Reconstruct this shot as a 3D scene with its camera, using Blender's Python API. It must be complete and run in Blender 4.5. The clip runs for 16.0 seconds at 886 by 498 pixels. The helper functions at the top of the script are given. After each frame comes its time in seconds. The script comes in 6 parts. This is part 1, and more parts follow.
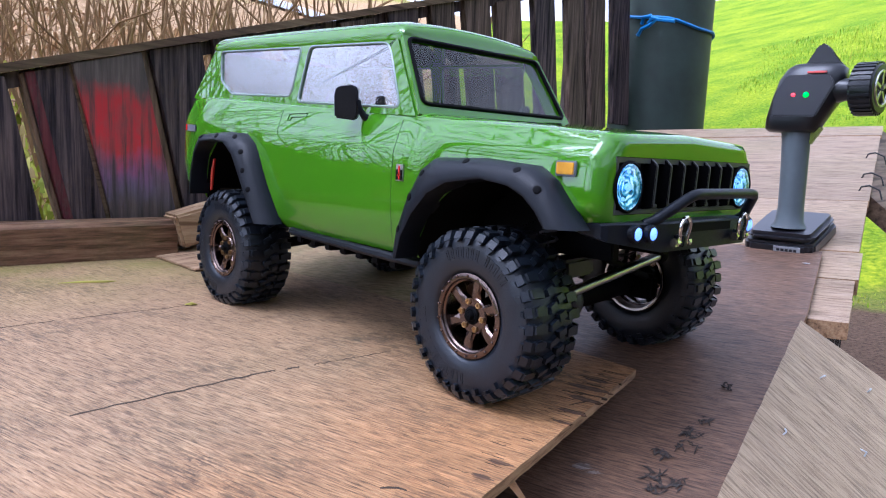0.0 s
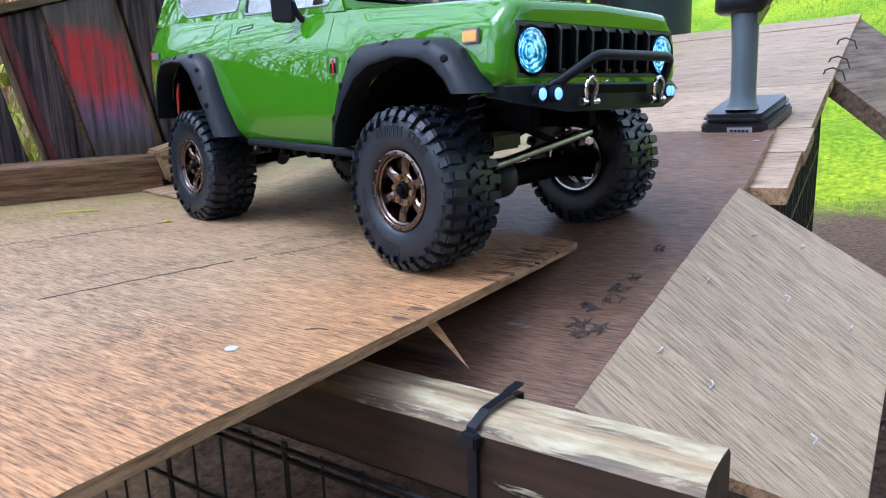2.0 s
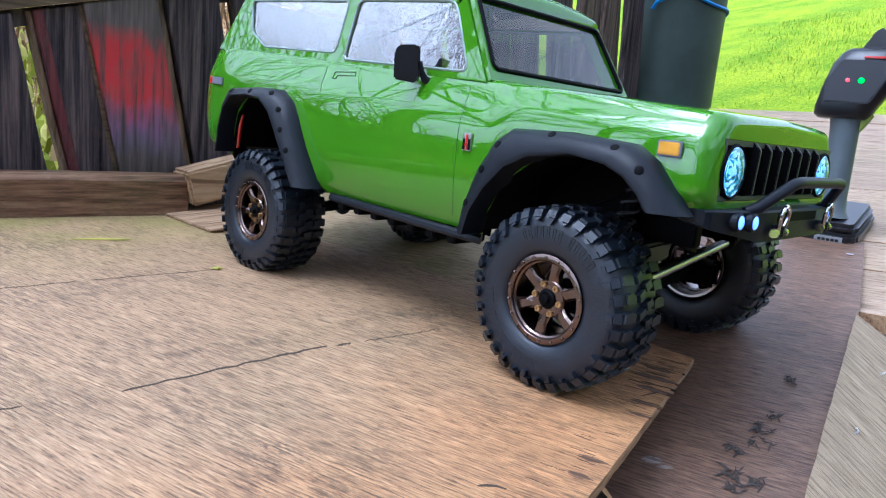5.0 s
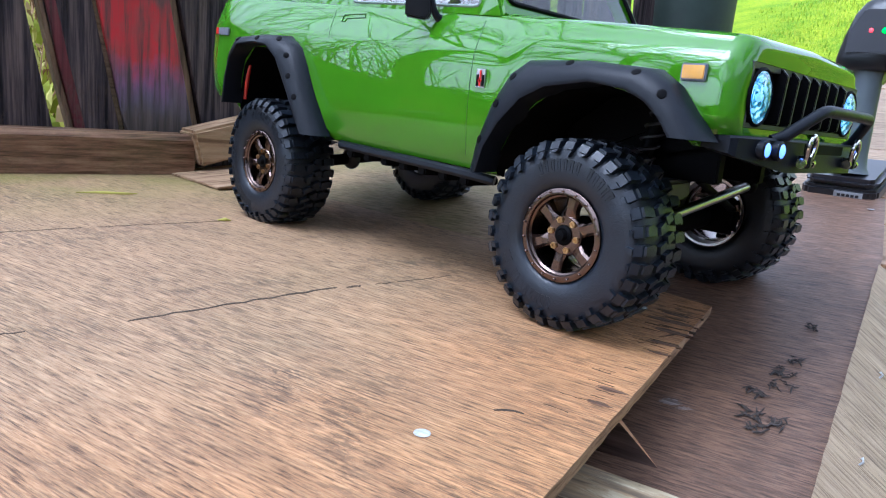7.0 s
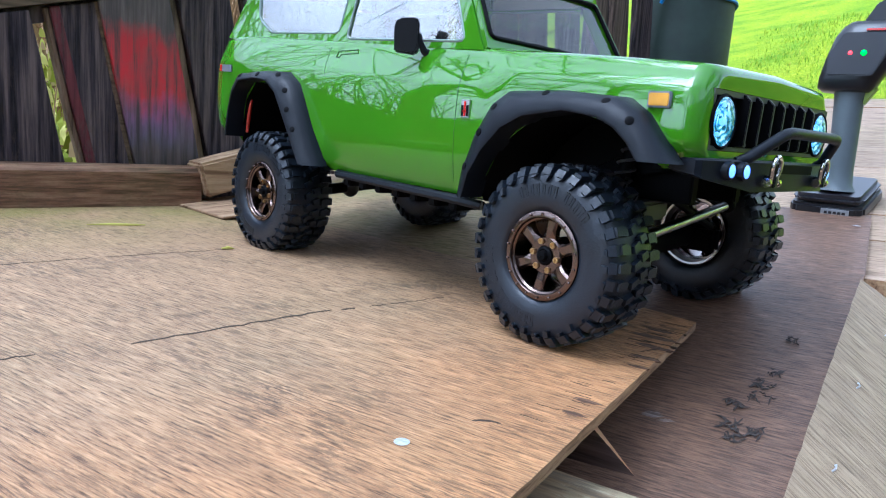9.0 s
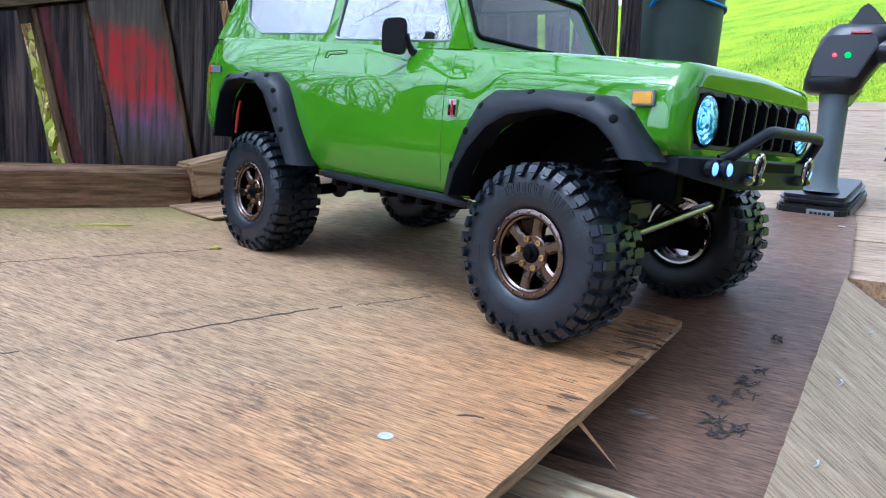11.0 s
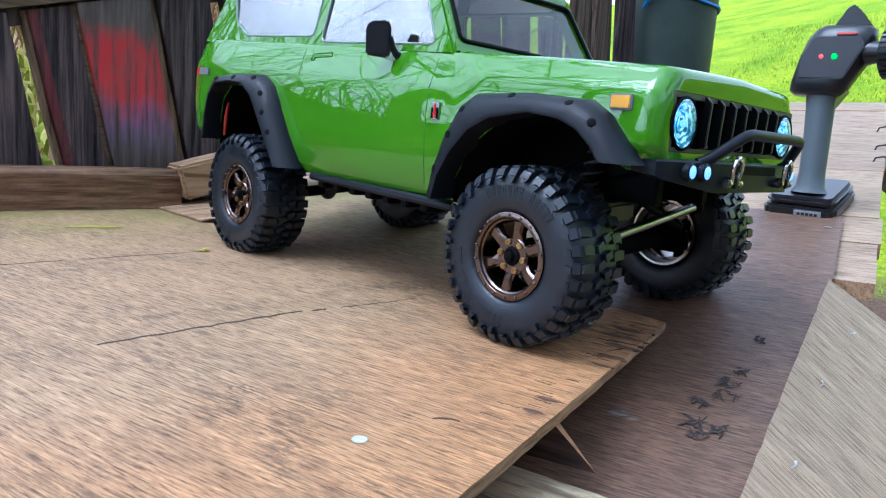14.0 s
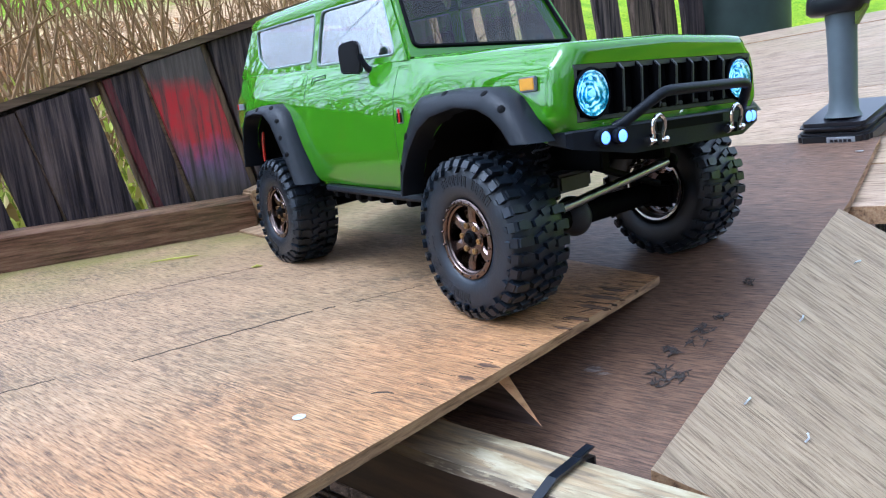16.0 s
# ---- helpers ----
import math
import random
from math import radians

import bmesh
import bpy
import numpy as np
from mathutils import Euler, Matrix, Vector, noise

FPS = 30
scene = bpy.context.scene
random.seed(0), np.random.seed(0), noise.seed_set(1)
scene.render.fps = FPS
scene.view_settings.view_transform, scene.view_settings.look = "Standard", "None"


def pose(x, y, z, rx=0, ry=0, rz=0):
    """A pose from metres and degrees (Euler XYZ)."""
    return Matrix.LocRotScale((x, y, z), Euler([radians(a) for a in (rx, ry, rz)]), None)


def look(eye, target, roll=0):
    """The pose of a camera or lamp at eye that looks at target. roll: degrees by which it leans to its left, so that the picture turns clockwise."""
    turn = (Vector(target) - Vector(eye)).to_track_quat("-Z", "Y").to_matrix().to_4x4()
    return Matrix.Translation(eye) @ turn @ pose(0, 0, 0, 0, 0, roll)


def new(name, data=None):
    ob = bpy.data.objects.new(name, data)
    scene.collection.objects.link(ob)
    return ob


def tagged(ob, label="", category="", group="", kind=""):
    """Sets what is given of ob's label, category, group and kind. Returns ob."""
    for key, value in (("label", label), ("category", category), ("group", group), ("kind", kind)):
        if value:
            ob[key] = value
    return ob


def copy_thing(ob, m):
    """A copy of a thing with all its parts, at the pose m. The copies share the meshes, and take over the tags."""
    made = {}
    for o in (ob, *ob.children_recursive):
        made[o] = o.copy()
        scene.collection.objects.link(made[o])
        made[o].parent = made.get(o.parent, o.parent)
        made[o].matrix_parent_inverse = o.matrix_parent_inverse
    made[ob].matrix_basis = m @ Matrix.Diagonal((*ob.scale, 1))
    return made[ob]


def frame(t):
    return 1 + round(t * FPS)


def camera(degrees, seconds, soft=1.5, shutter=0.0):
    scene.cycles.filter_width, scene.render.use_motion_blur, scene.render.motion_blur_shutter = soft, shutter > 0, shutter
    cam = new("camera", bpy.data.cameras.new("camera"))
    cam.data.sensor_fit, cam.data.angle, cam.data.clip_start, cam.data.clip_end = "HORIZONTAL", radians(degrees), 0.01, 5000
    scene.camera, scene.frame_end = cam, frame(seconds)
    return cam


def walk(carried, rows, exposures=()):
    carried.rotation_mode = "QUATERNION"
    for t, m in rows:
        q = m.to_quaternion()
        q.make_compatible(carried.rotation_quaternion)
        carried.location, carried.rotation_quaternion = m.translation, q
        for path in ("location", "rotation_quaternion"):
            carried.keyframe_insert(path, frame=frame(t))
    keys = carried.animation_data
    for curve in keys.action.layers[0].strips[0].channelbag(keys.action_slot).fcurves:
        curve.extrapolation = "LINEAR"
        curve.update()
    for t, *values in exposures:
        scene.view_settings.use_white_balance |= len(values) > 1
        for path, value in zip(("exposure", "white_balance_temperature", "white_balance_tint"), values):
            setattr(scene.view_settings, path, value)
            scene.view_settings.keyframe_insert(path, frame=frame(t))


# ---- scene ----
cam = camera(64.5, 16.0, soft=1.15)
PATH = [
    (0, (0.439, -0.41, 0.155), (-0.99, 0.964, -0.115), 2.6),
    (0.2, (0.455, -0.396, 0.154), (-0.959, 0.988, -0.136), 2.0),
    (0.5, (0.499, -0.369, 0.148), (-0.955, 0.972, -0.149), -0.6),
    (0.7, (0.52, -0.349, 0.146), (-0.986, 0.927, -0.178), -4.3),
    (1, (0.543, -0.359, 0.141), (-1.031, 0.822, -0.217), -6.5),
    (1.2, (0.538, -0.374, 0.138), (-1.044, 0.787, -0.247), -6.2),
    (1.5, (0.525, -0.387, 0.125), (-1.03, 0.809, -0.263), -4.9),
    (1.7, (0.512, -0.394, 0.123), (-0.99, 0.862, -0.287), -3.4),
    (2, (0.503, -0.394, 0.115), (-0.946, 0.922, -0.298), -1.8),
    (2.5, (0.473, -0.387, 0.106), (-0.872, 1.019, -0.356), 0.7),
    (2.7, (0.453, -0.395, 0.1), (-0.863, 1.021, -0.413), 1.4),
    (3, (0.424, -0.395, 0.119), (-0.881, 1.025, -0.409), 3.0),
    (3.2, (0.402, -0.397, 0.12), (-0.875, 1.052, -0.396), 4.2),
    (3.5, (0.394, -0.404, 0.116), (-0.894, 1.039, -0.393), 5.4),
    (4, (0.391, -0.418, 0.136), (-0.901, 1.037, -0.328), 6.4),
    (4.2, (0.388, -0.433, 0.155), (-0.928, 1.015, -0.26), 6.4),
    (6.3, (0.374, -0.432, 0.135), (-1.0, 0.98, -0.209), 5.4),
    (6.5, (0.374, -0.433, 0.13), (-1.004, 0.971, -0.234), 5.6),
    (7, (0.374, -0.429, 0.124), (-0.99, 0.975, -0.281), 5.7),
    (7.5, (0.384, -0.431, 0.126), (-0.996, 0.958, -0.278), 5.1),
    (8, (0.397, -0.435, 0.128), (-1.001, 0.948, -0.238), 4.6),
    (8.5, (0.398, -0.433, 0.125), (-1.004, 0.951, -0.222), 4.5),
    (9, (0.398, -0.433, 0.127), (-1.004, 0.953, -0.209), 4.4),
    (9.2, (0.396, -0.432, 0.126), (-0.994, 0.966, -0.211), 4.6),
    (11.5, (0.403, -0.432, 0.124), (-0.986, 0.97, -0.198), 4.5),
    (12, (0.402, -0.424, 0.124), (-0.983, 0.981, -0.206), 4.7),
    (12.5, (0.403, -0.428, 0.123), (-0.978, 0.981, -0.209), 5.0),
    (13, (0.405, -0.426, 0.122), (-0.976, 0.982, -0.21), 4.9),
    (13.5, (0.408, -0.427, 0.122), (-0.976, 0.979, -0.209), 4.6),
    (14, (0.41, -0.426, 0.127), (-0.976, 0.979, -0.197), 4.4),
    (14.5, (0.4, -0.422, 0.121), (-0.991, 0.978, -0.206), 4.4),
    (15, (0.409, -0.413, 0.12), (-1.025, 0.939, -0.222), 3.9),
    (15.2, (0.432, -0.398, 0.134), (-1.016, 0.933, -0.228), 3.6),
    (15.5, (0.475, -0.369, 0.137), (-1.06, 0.865, -0.21), -1.4),
    (15.7, (0.493, -0.365, 0.146), (-1.082, 0.806, -0.24), -3.9),
    (16, (0.51, -0.371, 0.139), (-1.122, 0.723, -0.237), -6.1),
]
walk(cam, [(t, look(eye, target, roll)) for t, eye, target, roll in PATH], exposures=[(0, 1.62, 5080, 22), (1, 1.76, 4950, 15), (1.5, 1.72, 4950, 14), (3, 1.84, 4880, 12), (6.5, 1.74, 4880, 14), (7.3, 1.74, 5000, 14), (8.2, 1.78, 4850, 11), (9, 1.78, 4830, 10), (14, 1.74, 4820, 10), (15, 1.78, 4800, 9), (15.5, 1.84, 4780, 8), (16, 1.90, 4850, 10)])

# ---- world and light ----
world = bpy.data.worlds.new("sky")
scene.world = world
world.use_nodes = True
wn = world.node_tree.nodes
sky = wn.new("ShaderNodeTexSky")
sky.sky_type = "NISHITA"
sky.sun_disc = False
sky.sun_elevation, sky.sun_rotation = radians(57), radians(204)
sky.air_density, sky.dust_density, sky.ozone_density = 1.0, 3.0, 1.0
hsv = wn.new("ShaderNodeHueSaturation")
hsv.inputs["Saturation"].default_value = 0.12
world.node_tree.links.new(sky.outputs[0], hsv.inputs["Color"])
world.node_tree.links.new(hsv.outputs[0], wn["Background"].inputs[0])
wn["Background"].inputs[1].default_value = 0.15
sun_data = bpy.data.lights.new("sun", "SUN")
sun_data.energy, sun_data.angle, sun_data.color = 0.9, radians(35), (1.0, 0.96, 0.9)
sun = new("sun", sun_data)
sun.matrix_world = look((-1.6, -3.6, 6.0), (0, 0, 0))


# ---- materials ----
def nodes_of(name):
    m = bpy.data.materials.new(name)
    m.use_nodes = True
    nt = m.node_tree
    return m, nt, nt.nodes, nt.links, nt.nodes["Principled BSDF"]


def ramp(nt, src, stops):
    r = nt.nodes.new("ShaderNodeValToRGB")
    el = r.color_ramp.elements
    while len(el) < len(stops):
        el.new(0.5)
    for e, (p, c) in zip(el, stops):
        e.position, e.color = p, (*c, 1)
    nt.links.new(src, r.inputs[0])
    return r.outputs[0]


def coords(nt, scale=(1, 1, 1), turn=0.0):
    tc = nt.nodes.new("ShaderNodeTexCoord")
    rot = nt.nodes.new("ShaderNodeVectorRotate")
    rot.rotation_type = "Z_AXIS"
    rot.inputs["Angle"].default_value = radians(-turn)
    nt.links.new(tc.outputs["Object"], rot.inputs["Vector"])
    mp = nt.nodes.new("ShaderNodeMapping")
    mp.inputs["Scale"].default_value = scale
    nt.links.new(rot.outputs[0], mp.inputs["Vector"])
    return mp.outputs[0]


def noise_tex(nt, vec, scale, detail=5, rough=0.6, distort=0.0):
    n = nt.nodes.new("ShaderNodeTexNoise")
    n.inputs["Scale"].default_value, n.inputs["Detail"].default_value = scale, detail
    n.inputs["Roughness"].default_value, n.inputs["Distortion"].default_value = rough, distort
    if vec is not None:
        nt.links.new(vec, n.inputs["Vector"])
    return n.outputs[0]


def mix(nt, fac, a, b, mode="MIX"):
    m = nt.nodes.new("ShaderNodeMix")
    m.data_type, m.blend_type = "RGBA", mode
    for sock, v in ((m.inputs[0], fac), (m.inputs[6], a), (m.inputs[7], b)):
        if isinstance(v, (int, float)):
            sock.default_value = v
        elif isinstance(v, tuple):
            sock.default_value = (*v, 1)
        else:
            nt.links.new(v, sock)
    return m.outputs[2]


def add_bump(nt, bsdf, height, strength, dist):
    b = nt.nodes.new("ShaderNodeBump")
    b.inputs["Strength"].default_value, b.inputs["Distance"].default_value = strength, dist
    nt.links.new(height, b.inputs["Height"])
    nt.links.new(b.outputs[0], bsdf.inputs["Normal"])


def plain(name, colour, rough=0.5, metal=0.0, vary=0.15, scale=60, bump=0.0, bscale=400, coat=0.0, emit=None, power=0.0):
    """A surface with a little variation of tone and a fine relief."""
    m, nt, nd, ln, bs = nodes_of(name)
    vec = coords(nt)
    n = noise_tex(nt, vec, scale)
    lo = tuple(c * (1 - vary) for c in colour)
    hi = tuple(min(1, c * (1 + vary)) for c in colour)
    ln.new(ramp(nt, n, [(0.3, lo), (0.7, hi)]), bs.inputs["Base Color"])
    bs.inputs["Roughness"].default_value, bs.inputs["Metallic"].default_value = rough, metal
    bs.inputs["Coat Weight"].default_value = coat
    bs.inputs["Coat Roughness"].default_value = 0.03
    if bump:
        add_bump(nt, bs, noise_tex(nt, vec, bscale, 3), bump, 0.001)
    if emit:
        bs.inputs["Emission Color"].default_value = (*emit, 1)
        bs.inputs["Emission Strength"].default_value = power
    return m


def wood(name, dark, mid, light, turn=0.0, grain=260, rough=0.6, stain=(0.07, 0.047, 0.034), stain_amount=0.5, moss=0.0, along="x", piece=False, bump=0.5, worn=False):
    """Weathered wood with fibres along one axis, dark flecks, stains and a little moss."""
    m, nt, nd, ln, bs = nodes_of(name)
    sc = {"x": (0.035, 1, 1), "y": (1, 0.035, 1), "z": (1, 1, 0.035), "ply": (0.09, 1, 0.0)}[along]
    vec = coords(nt, sc, turn)
    if piece:
        info = nd.new("ShaderNodeObjectInfo")
        off = nd.new("ShaderNodeVectorMath")
        off.operation = "MULTIPLY_ADD"
        cmb = nd.new("ShaderNodeCombineXYZ")
        for k in range(3):
            ln.new(info.outputs["Random"], cmb.inputs[k])
        off.inputs[1].default_value = (7, 7, 7)
        ln.new(cmb.outputs[0], off.inputs[0])
        ln.new(vec, off.inputs[2])
        vec = off.outputs[0]
    flat = coords(nt)
    fine = noise_tex(nt, vec, grain, 8, 0.65)
    broad = noise_tex(nt, vec, grain * 0.12, 5, 0.6, 0.6)
    col = ramp(nt, fine, [(0.36, dark), (0.47, mid), (0.64, light)])
    tone = ramp(nt, broad, [(0.3, (0.72, 0.70, 0.68)), (0.7, (1.1, 1.08, 1.05))])
    col = mix(nt, 1.0, col, tone, "MULTIPLY")
    if piece:
        bright = nd.new("ShaderNodeHueSaturation")
        mr = nd.new("ShaderNodeMapRange")
        mr.inputs[3].default_value, mr.inputs[4].default_value = 0.8, 1.15
        ln.new(info.outputs["Random"], mr.inputs[0])
        ln.new(mr.outputs[0], bright.inputs["Value"])
        ln.new(col, bright.inputs["Color"])
        col = bright.outputs[0]
    patches = noise_tex(nt, flat, 9, 6, 0.65, 0.4)
    speck = noise_tex(nt, coords(nt, tuple(0.25 + 0.75 * c for c in sc), turn), 270, 5, 0.75)
    prod = nd.new("ShaderNodeMath")
    prod.operation = "MULTIPLY"
    ln.new(ramp(nt, patches, [(0.44, (0.05,) * 3), (0.66, (1, 1, 1))]), prod.inputs[0])
    ln.new(ramp(nt, speck, [(0.475, (0, 0, 0)), (0.56, (1, 1, 1))]), prod.inputs[1])
    amt = nd.new("ShaderNodeMath")
    amt.operation = "MULTIPLY"
    ln.new(prod.outputs[0], amt.inputs[0])
    amt.inputs[1].default_value = stain_amount
    col = mix(nt, amt.outputs[0], col, stain)
    if along == "ply":
        dash = noise_tex(nt, coords(nt, (0.045, 1, 0.0), turn), 980, 5, 0.62)
        wear = noise_tex(nt, flat, 22, 5, 0.6)
        both = nd.new("ShaderNodeMath")
        both.operation = "MULTIPLY"
        ln.new(ramp(nt, dash, [(0.51, (0, 0, 0)), (0.60, (0.72,) * 3)]), both.inputs[0])
        ln.new(ramp(nt, wear, [(0.35, (0.3,) * 3), (0.65, (1, 1, 1))]), both.inputs[1])
        col = mix(nt, both.outputs[0], col, tuple(c * 0.6 for c in dark))
    if worn:
        # warm bare veneer towards the torn edge, silvered veneer away from it, and a mossy band at the back
        tc = nd.new("ShaderNodeTexCoord")
        sp = nd.new("ShaderNodeSeparateXYZ")
        ln.new(tc.outputs["Object"], sp.inputs[0])
        across = nd.new("ShaderNodeMath")
        across.operation = "MULTIPLY_ADD"
        across.inputs[1].default_value = 0.267
        ln.new(sp.outputs[1], across.inputs[0])
        ln.new(sp.outputs[0], across.inputs[2])
        blur = nd.new("ShaderNodeMath")
        blur.operation = "MULTIPLY_ADD"
        blur.inputs[1].default_value = 0.22
        ln.new(noise_tex(nt, flat, 7, 4, 0.6), blur.inputs[0])
        ln.new(across.outputs[0], blur.inputs[2])
        warm = nd.new("ShaderNodeMapRange")
        warm.inputs[1].default_value, warm.inputs[2].default_value = 0.13, 0.29
        ln.new(blur.outputs[0], warm.inputs[0])
        tint = mix(nt, warm.outputs[0], (0.98, 1.0, 1.06), (1.12, 0.92, 0.74))
        col = mix(nt, 1.0, col, tint, "MULTIPLY")
        green = nd.new("ShaderNodeMapRange")
        green.inputs[1].default_value, green.inputs[2].default_value = -0.17, -0.40
        green.inputs[4].default_value = 0.62
        ln.new(sp.outputs[0], green.inputs[0])
        gm = nd.new("ShaderNodeMath")
        gm.operation = "MULTIPLY"
        ln.new(green.outputs[0], gm.inputs[0])
        ln.new(ramp(nt, noise_tex(nt, flat, 13, 6, 0.7), [(0.34, (0.1,) * 3), (0.6, (1, 1, 1))]), gm.inputs[1])
        col = mix(nt, gm.outputs[0], col, (0.24, 0.22, 0.035))
    if moss:
        mm = nd.new("ShaderNodeMath")
        mm.operation = "MULTIPLY"
        ln.new(ramp(nt, noise_tex(nt, flat, 5, 6, 0.7), [(0.42, (0, 0, 0)), (0.7, (1, 1, 1))]), mm.inputs[0])
        mm.inputs[1].default_value = moss
        col = mix(nt, mm.outputs[0], col, (0.17, 0.17, 0.05))
    ln.new(col, bs.inputs["Base Color"])
    ln.new(ramp(nt, fine, [(0.3, (rough + 0.12,) * 3), (0.7, (rough - 0.06,) * 3)]), bs.inputs["Roughness"])
    add_bump(nt, bs, fine, bump, 0.0008)
    return m


M_PLY_A = wood("plywood_warm", (0.115, 0.066, 0.034), (0.40, 0.24, 0.118), (0.58, 0.385, 0.205), turn=14, grain=760, stain=(0.07, 0.042, 0.025), stain_amount=0.75, moss=0.1, along="ply", bump=0.8, worn=True)
M_PLY_B = wood("plywood_dark", (0.045, 0.026, 0.018), (0.150, 0.085, 0.052), (0.25, 0.152, 0.098), turn=12, grain=760, stain_amount=0.7, rough=0.40, along="ply")
M_PLY_C = wood("plywood_pale", (0.18, 0.125, 0.072), (0.36, 0.265, 0.165), (0.45, 0.345, 0.225), turn=16, grain=560, stain_amount=0.25, along="ply")
M_PLY_D = wood("deck_plank_pale", (0.20, 0.13, 0.08), (0.37, 0.26, 0.17), (0.46, 0.34, 0.24), turn=-165, grain=380, stain_amount=0.35, moss=0.25, piece=True, along="ply")
M_EDGE = wood("plywood_edge", (0.15, 0.08, 0.035), (0.34, 0.2, 0.10), (0.48, 0.31, 0.17), along="x", turn=100, grain=300, stain_amount=0.5)
M_FENCE = wood("fence_grey", (0.020, 0.015, 0.012), (0.075, 0.054, 0.042), (0.19, 0.14, 0.11), along="z", grain=140, stain_amount=0.6, piece=True)
M_FENCE_DARK = wood("fence_black", (0.007, 0.006, 0.0085), (0.036, 0.029, 0.035), (0.13, 0.10, 0.094), along="z", grain=140, stain_amount=0.5, piece=True)
M_RAIL = wood("rail_wood", (0.05, 0.03, 0.022), (0.13, 0.08, 0.055), (0.22, 0.15, 0.10), along="y", grain=130, stain_amount=0.6, piece=True, moss=0.25)
M_LIT_EDGE = wood("lit_brown_edge", (0.07, 0.045, 0.025), (0.18, 0.115, 0.065), (0.28, 0.19, 0.11), along="z", grain=140, stain_amount=0.5)
M_BRACE_SHADE = wood("shaded_brace_wood", (0.03, 0.017, 0.014), (0.075, 0.045, 0.036), (0.12, 0.08, 0.065), along="x", turn=14, grain=300, stain_amount=0.3)
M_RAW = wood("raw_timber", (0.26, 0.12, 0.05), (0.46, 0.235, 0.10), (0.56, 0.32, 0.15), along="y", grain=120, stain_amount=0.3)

M_GREEN = plain("gloss_green_paint", (0.057, 0.203, 0.0028), rough=0.35, vary=0.04, scale=8, coat=1.0)
M_BLACK = plain("matt_black_plastic", (0.0062, 0.0082, 0.0125), rough=0.40, bump=0.15, bscale=1500)
M_DARK = plain("deep_black_plastic", (0.003, 0.003, 0.0035), rough=0.6)
M_RUBBER = plain("tyre_rubber", (0.0085, 0.0125, 0.0195), rough=0.36, vary=0.35, bump=0.2, bscale=900)
M_BRONZE = plain("bronze_wheel", (0.165, 0.122, 0.105), rough=0.22, metal=1.0, vary=0.1)
M_BRASS = plain("brass_bolt", (0.55, 0.38, 0.18), rough=0.3, metal=1.0)
M_CHROME = plain("bright_chrome", (0.78, 0.77, 0.74), rough=0.12, metal=1.0, vary=0.03)
M_STEEL = plain("satin_steel", (0.55, 0.54, 0.52), rough=0.3, metal=1.0)
M_ORANGE = plain("amber_lens", (0.72, 0.36, 0.03), rough=0.2, coat=0.6)
M_RED = plain("red_lens", (0.6, 0.02, 0.015), rough=0.25, coat=0.5)
M_SILVER = plain("badge_silver", (0.5, 0.5, 0.5), rough=0.3, metal=0.8)
M_TRIM = plain("window_edge_grey", (0.16, 0.22, 0.17), rough=0.25, coat=0.5)
M_BADGE_GREY = plain("badge_grey", (0.16, 0.17, 0.2), rough=0.4)
M_GRILLE = plain("grille_grey", (0.045, 0.047, 0.05), rough=0.45)
M_LAMP = plain("cool_white_lamp", (0.30, 0.42, 0.95), rough=0.1, emit=(0.14, 0.28, 1.0), power=0.75)


def lamp_bowl():
    """A headlamp's faceted bowl: patches of blue, cyan and white light."""
    m, nt, nd, ln, bs = nodes_of("lit_headlamp_bowl")
    vec = coords(nt)
    flat = nd.new("ShaderNodeVectorMath")
    flat.operation = "MULTIPLY"
    flat.inputs[1].default_value = (0, 1, 1)
    ln.new(vec, flat.inputs[0])
    dist = nd.new("ShaderNodeVectorMath")
    dist.operation = "LENGTH"
    ln.new(flat.outputs[0], dist.inputs[0])
    ring = nd.new("ShaderNodeMath")
    ring.operation = "MULTIPLY_ADD"
    ring.inputs[1].default_value = 0.006
    ln.new(noise_tex(nt, vec, 170, 3, 0.6), ring.inputs[0])
    ln.new(dist.outputs["Value"], ring.inputs[2])
    wave = nd.new("ShaderNodeMath")
    wave.operation = "SINE"
    scaled = nd.new("ShaderNodeMath")
    scaled.operation = "MULTIPLY"
    scaled.inputs[1].default_value = 2100
    ln.new(ring.outputs[0], scaled.inputs[0])
    ln.new(scaled.outputs[0], wave.inputs[0])
    n = nd.new("ShaderNodeMath")
    n.operation = "MULTIPLY_ADD"
    n.inputs[1].default_value = 0.16
    ln.new(wave.outputs[0], n.inputs[0])
    ln.new(noise_tex(nt, vec, 210, 2, 0.5), n.inputs[2])
    n = n.outputs[0]
    col = ramp(nt, n, [(0.34, (0.012, 0.085, 0.13)), (0.52, (0.07, 0.32, 0.42)), (0.74, (0.62, 0.88, 0.95))])
    ln.new(col, bs.inputs["Base Color"])
    ln.new(col, bs.inputs["Emission Color"])
    bs.inputs["Emission Strength"].default_value = 0.30
    bs.inputs["Roughness"].default_value, bs.inputs["Metallic"].default_value = 0.2, 0.6
    add_bump(nt, bs, n, 0.8, 0.001)
    return m


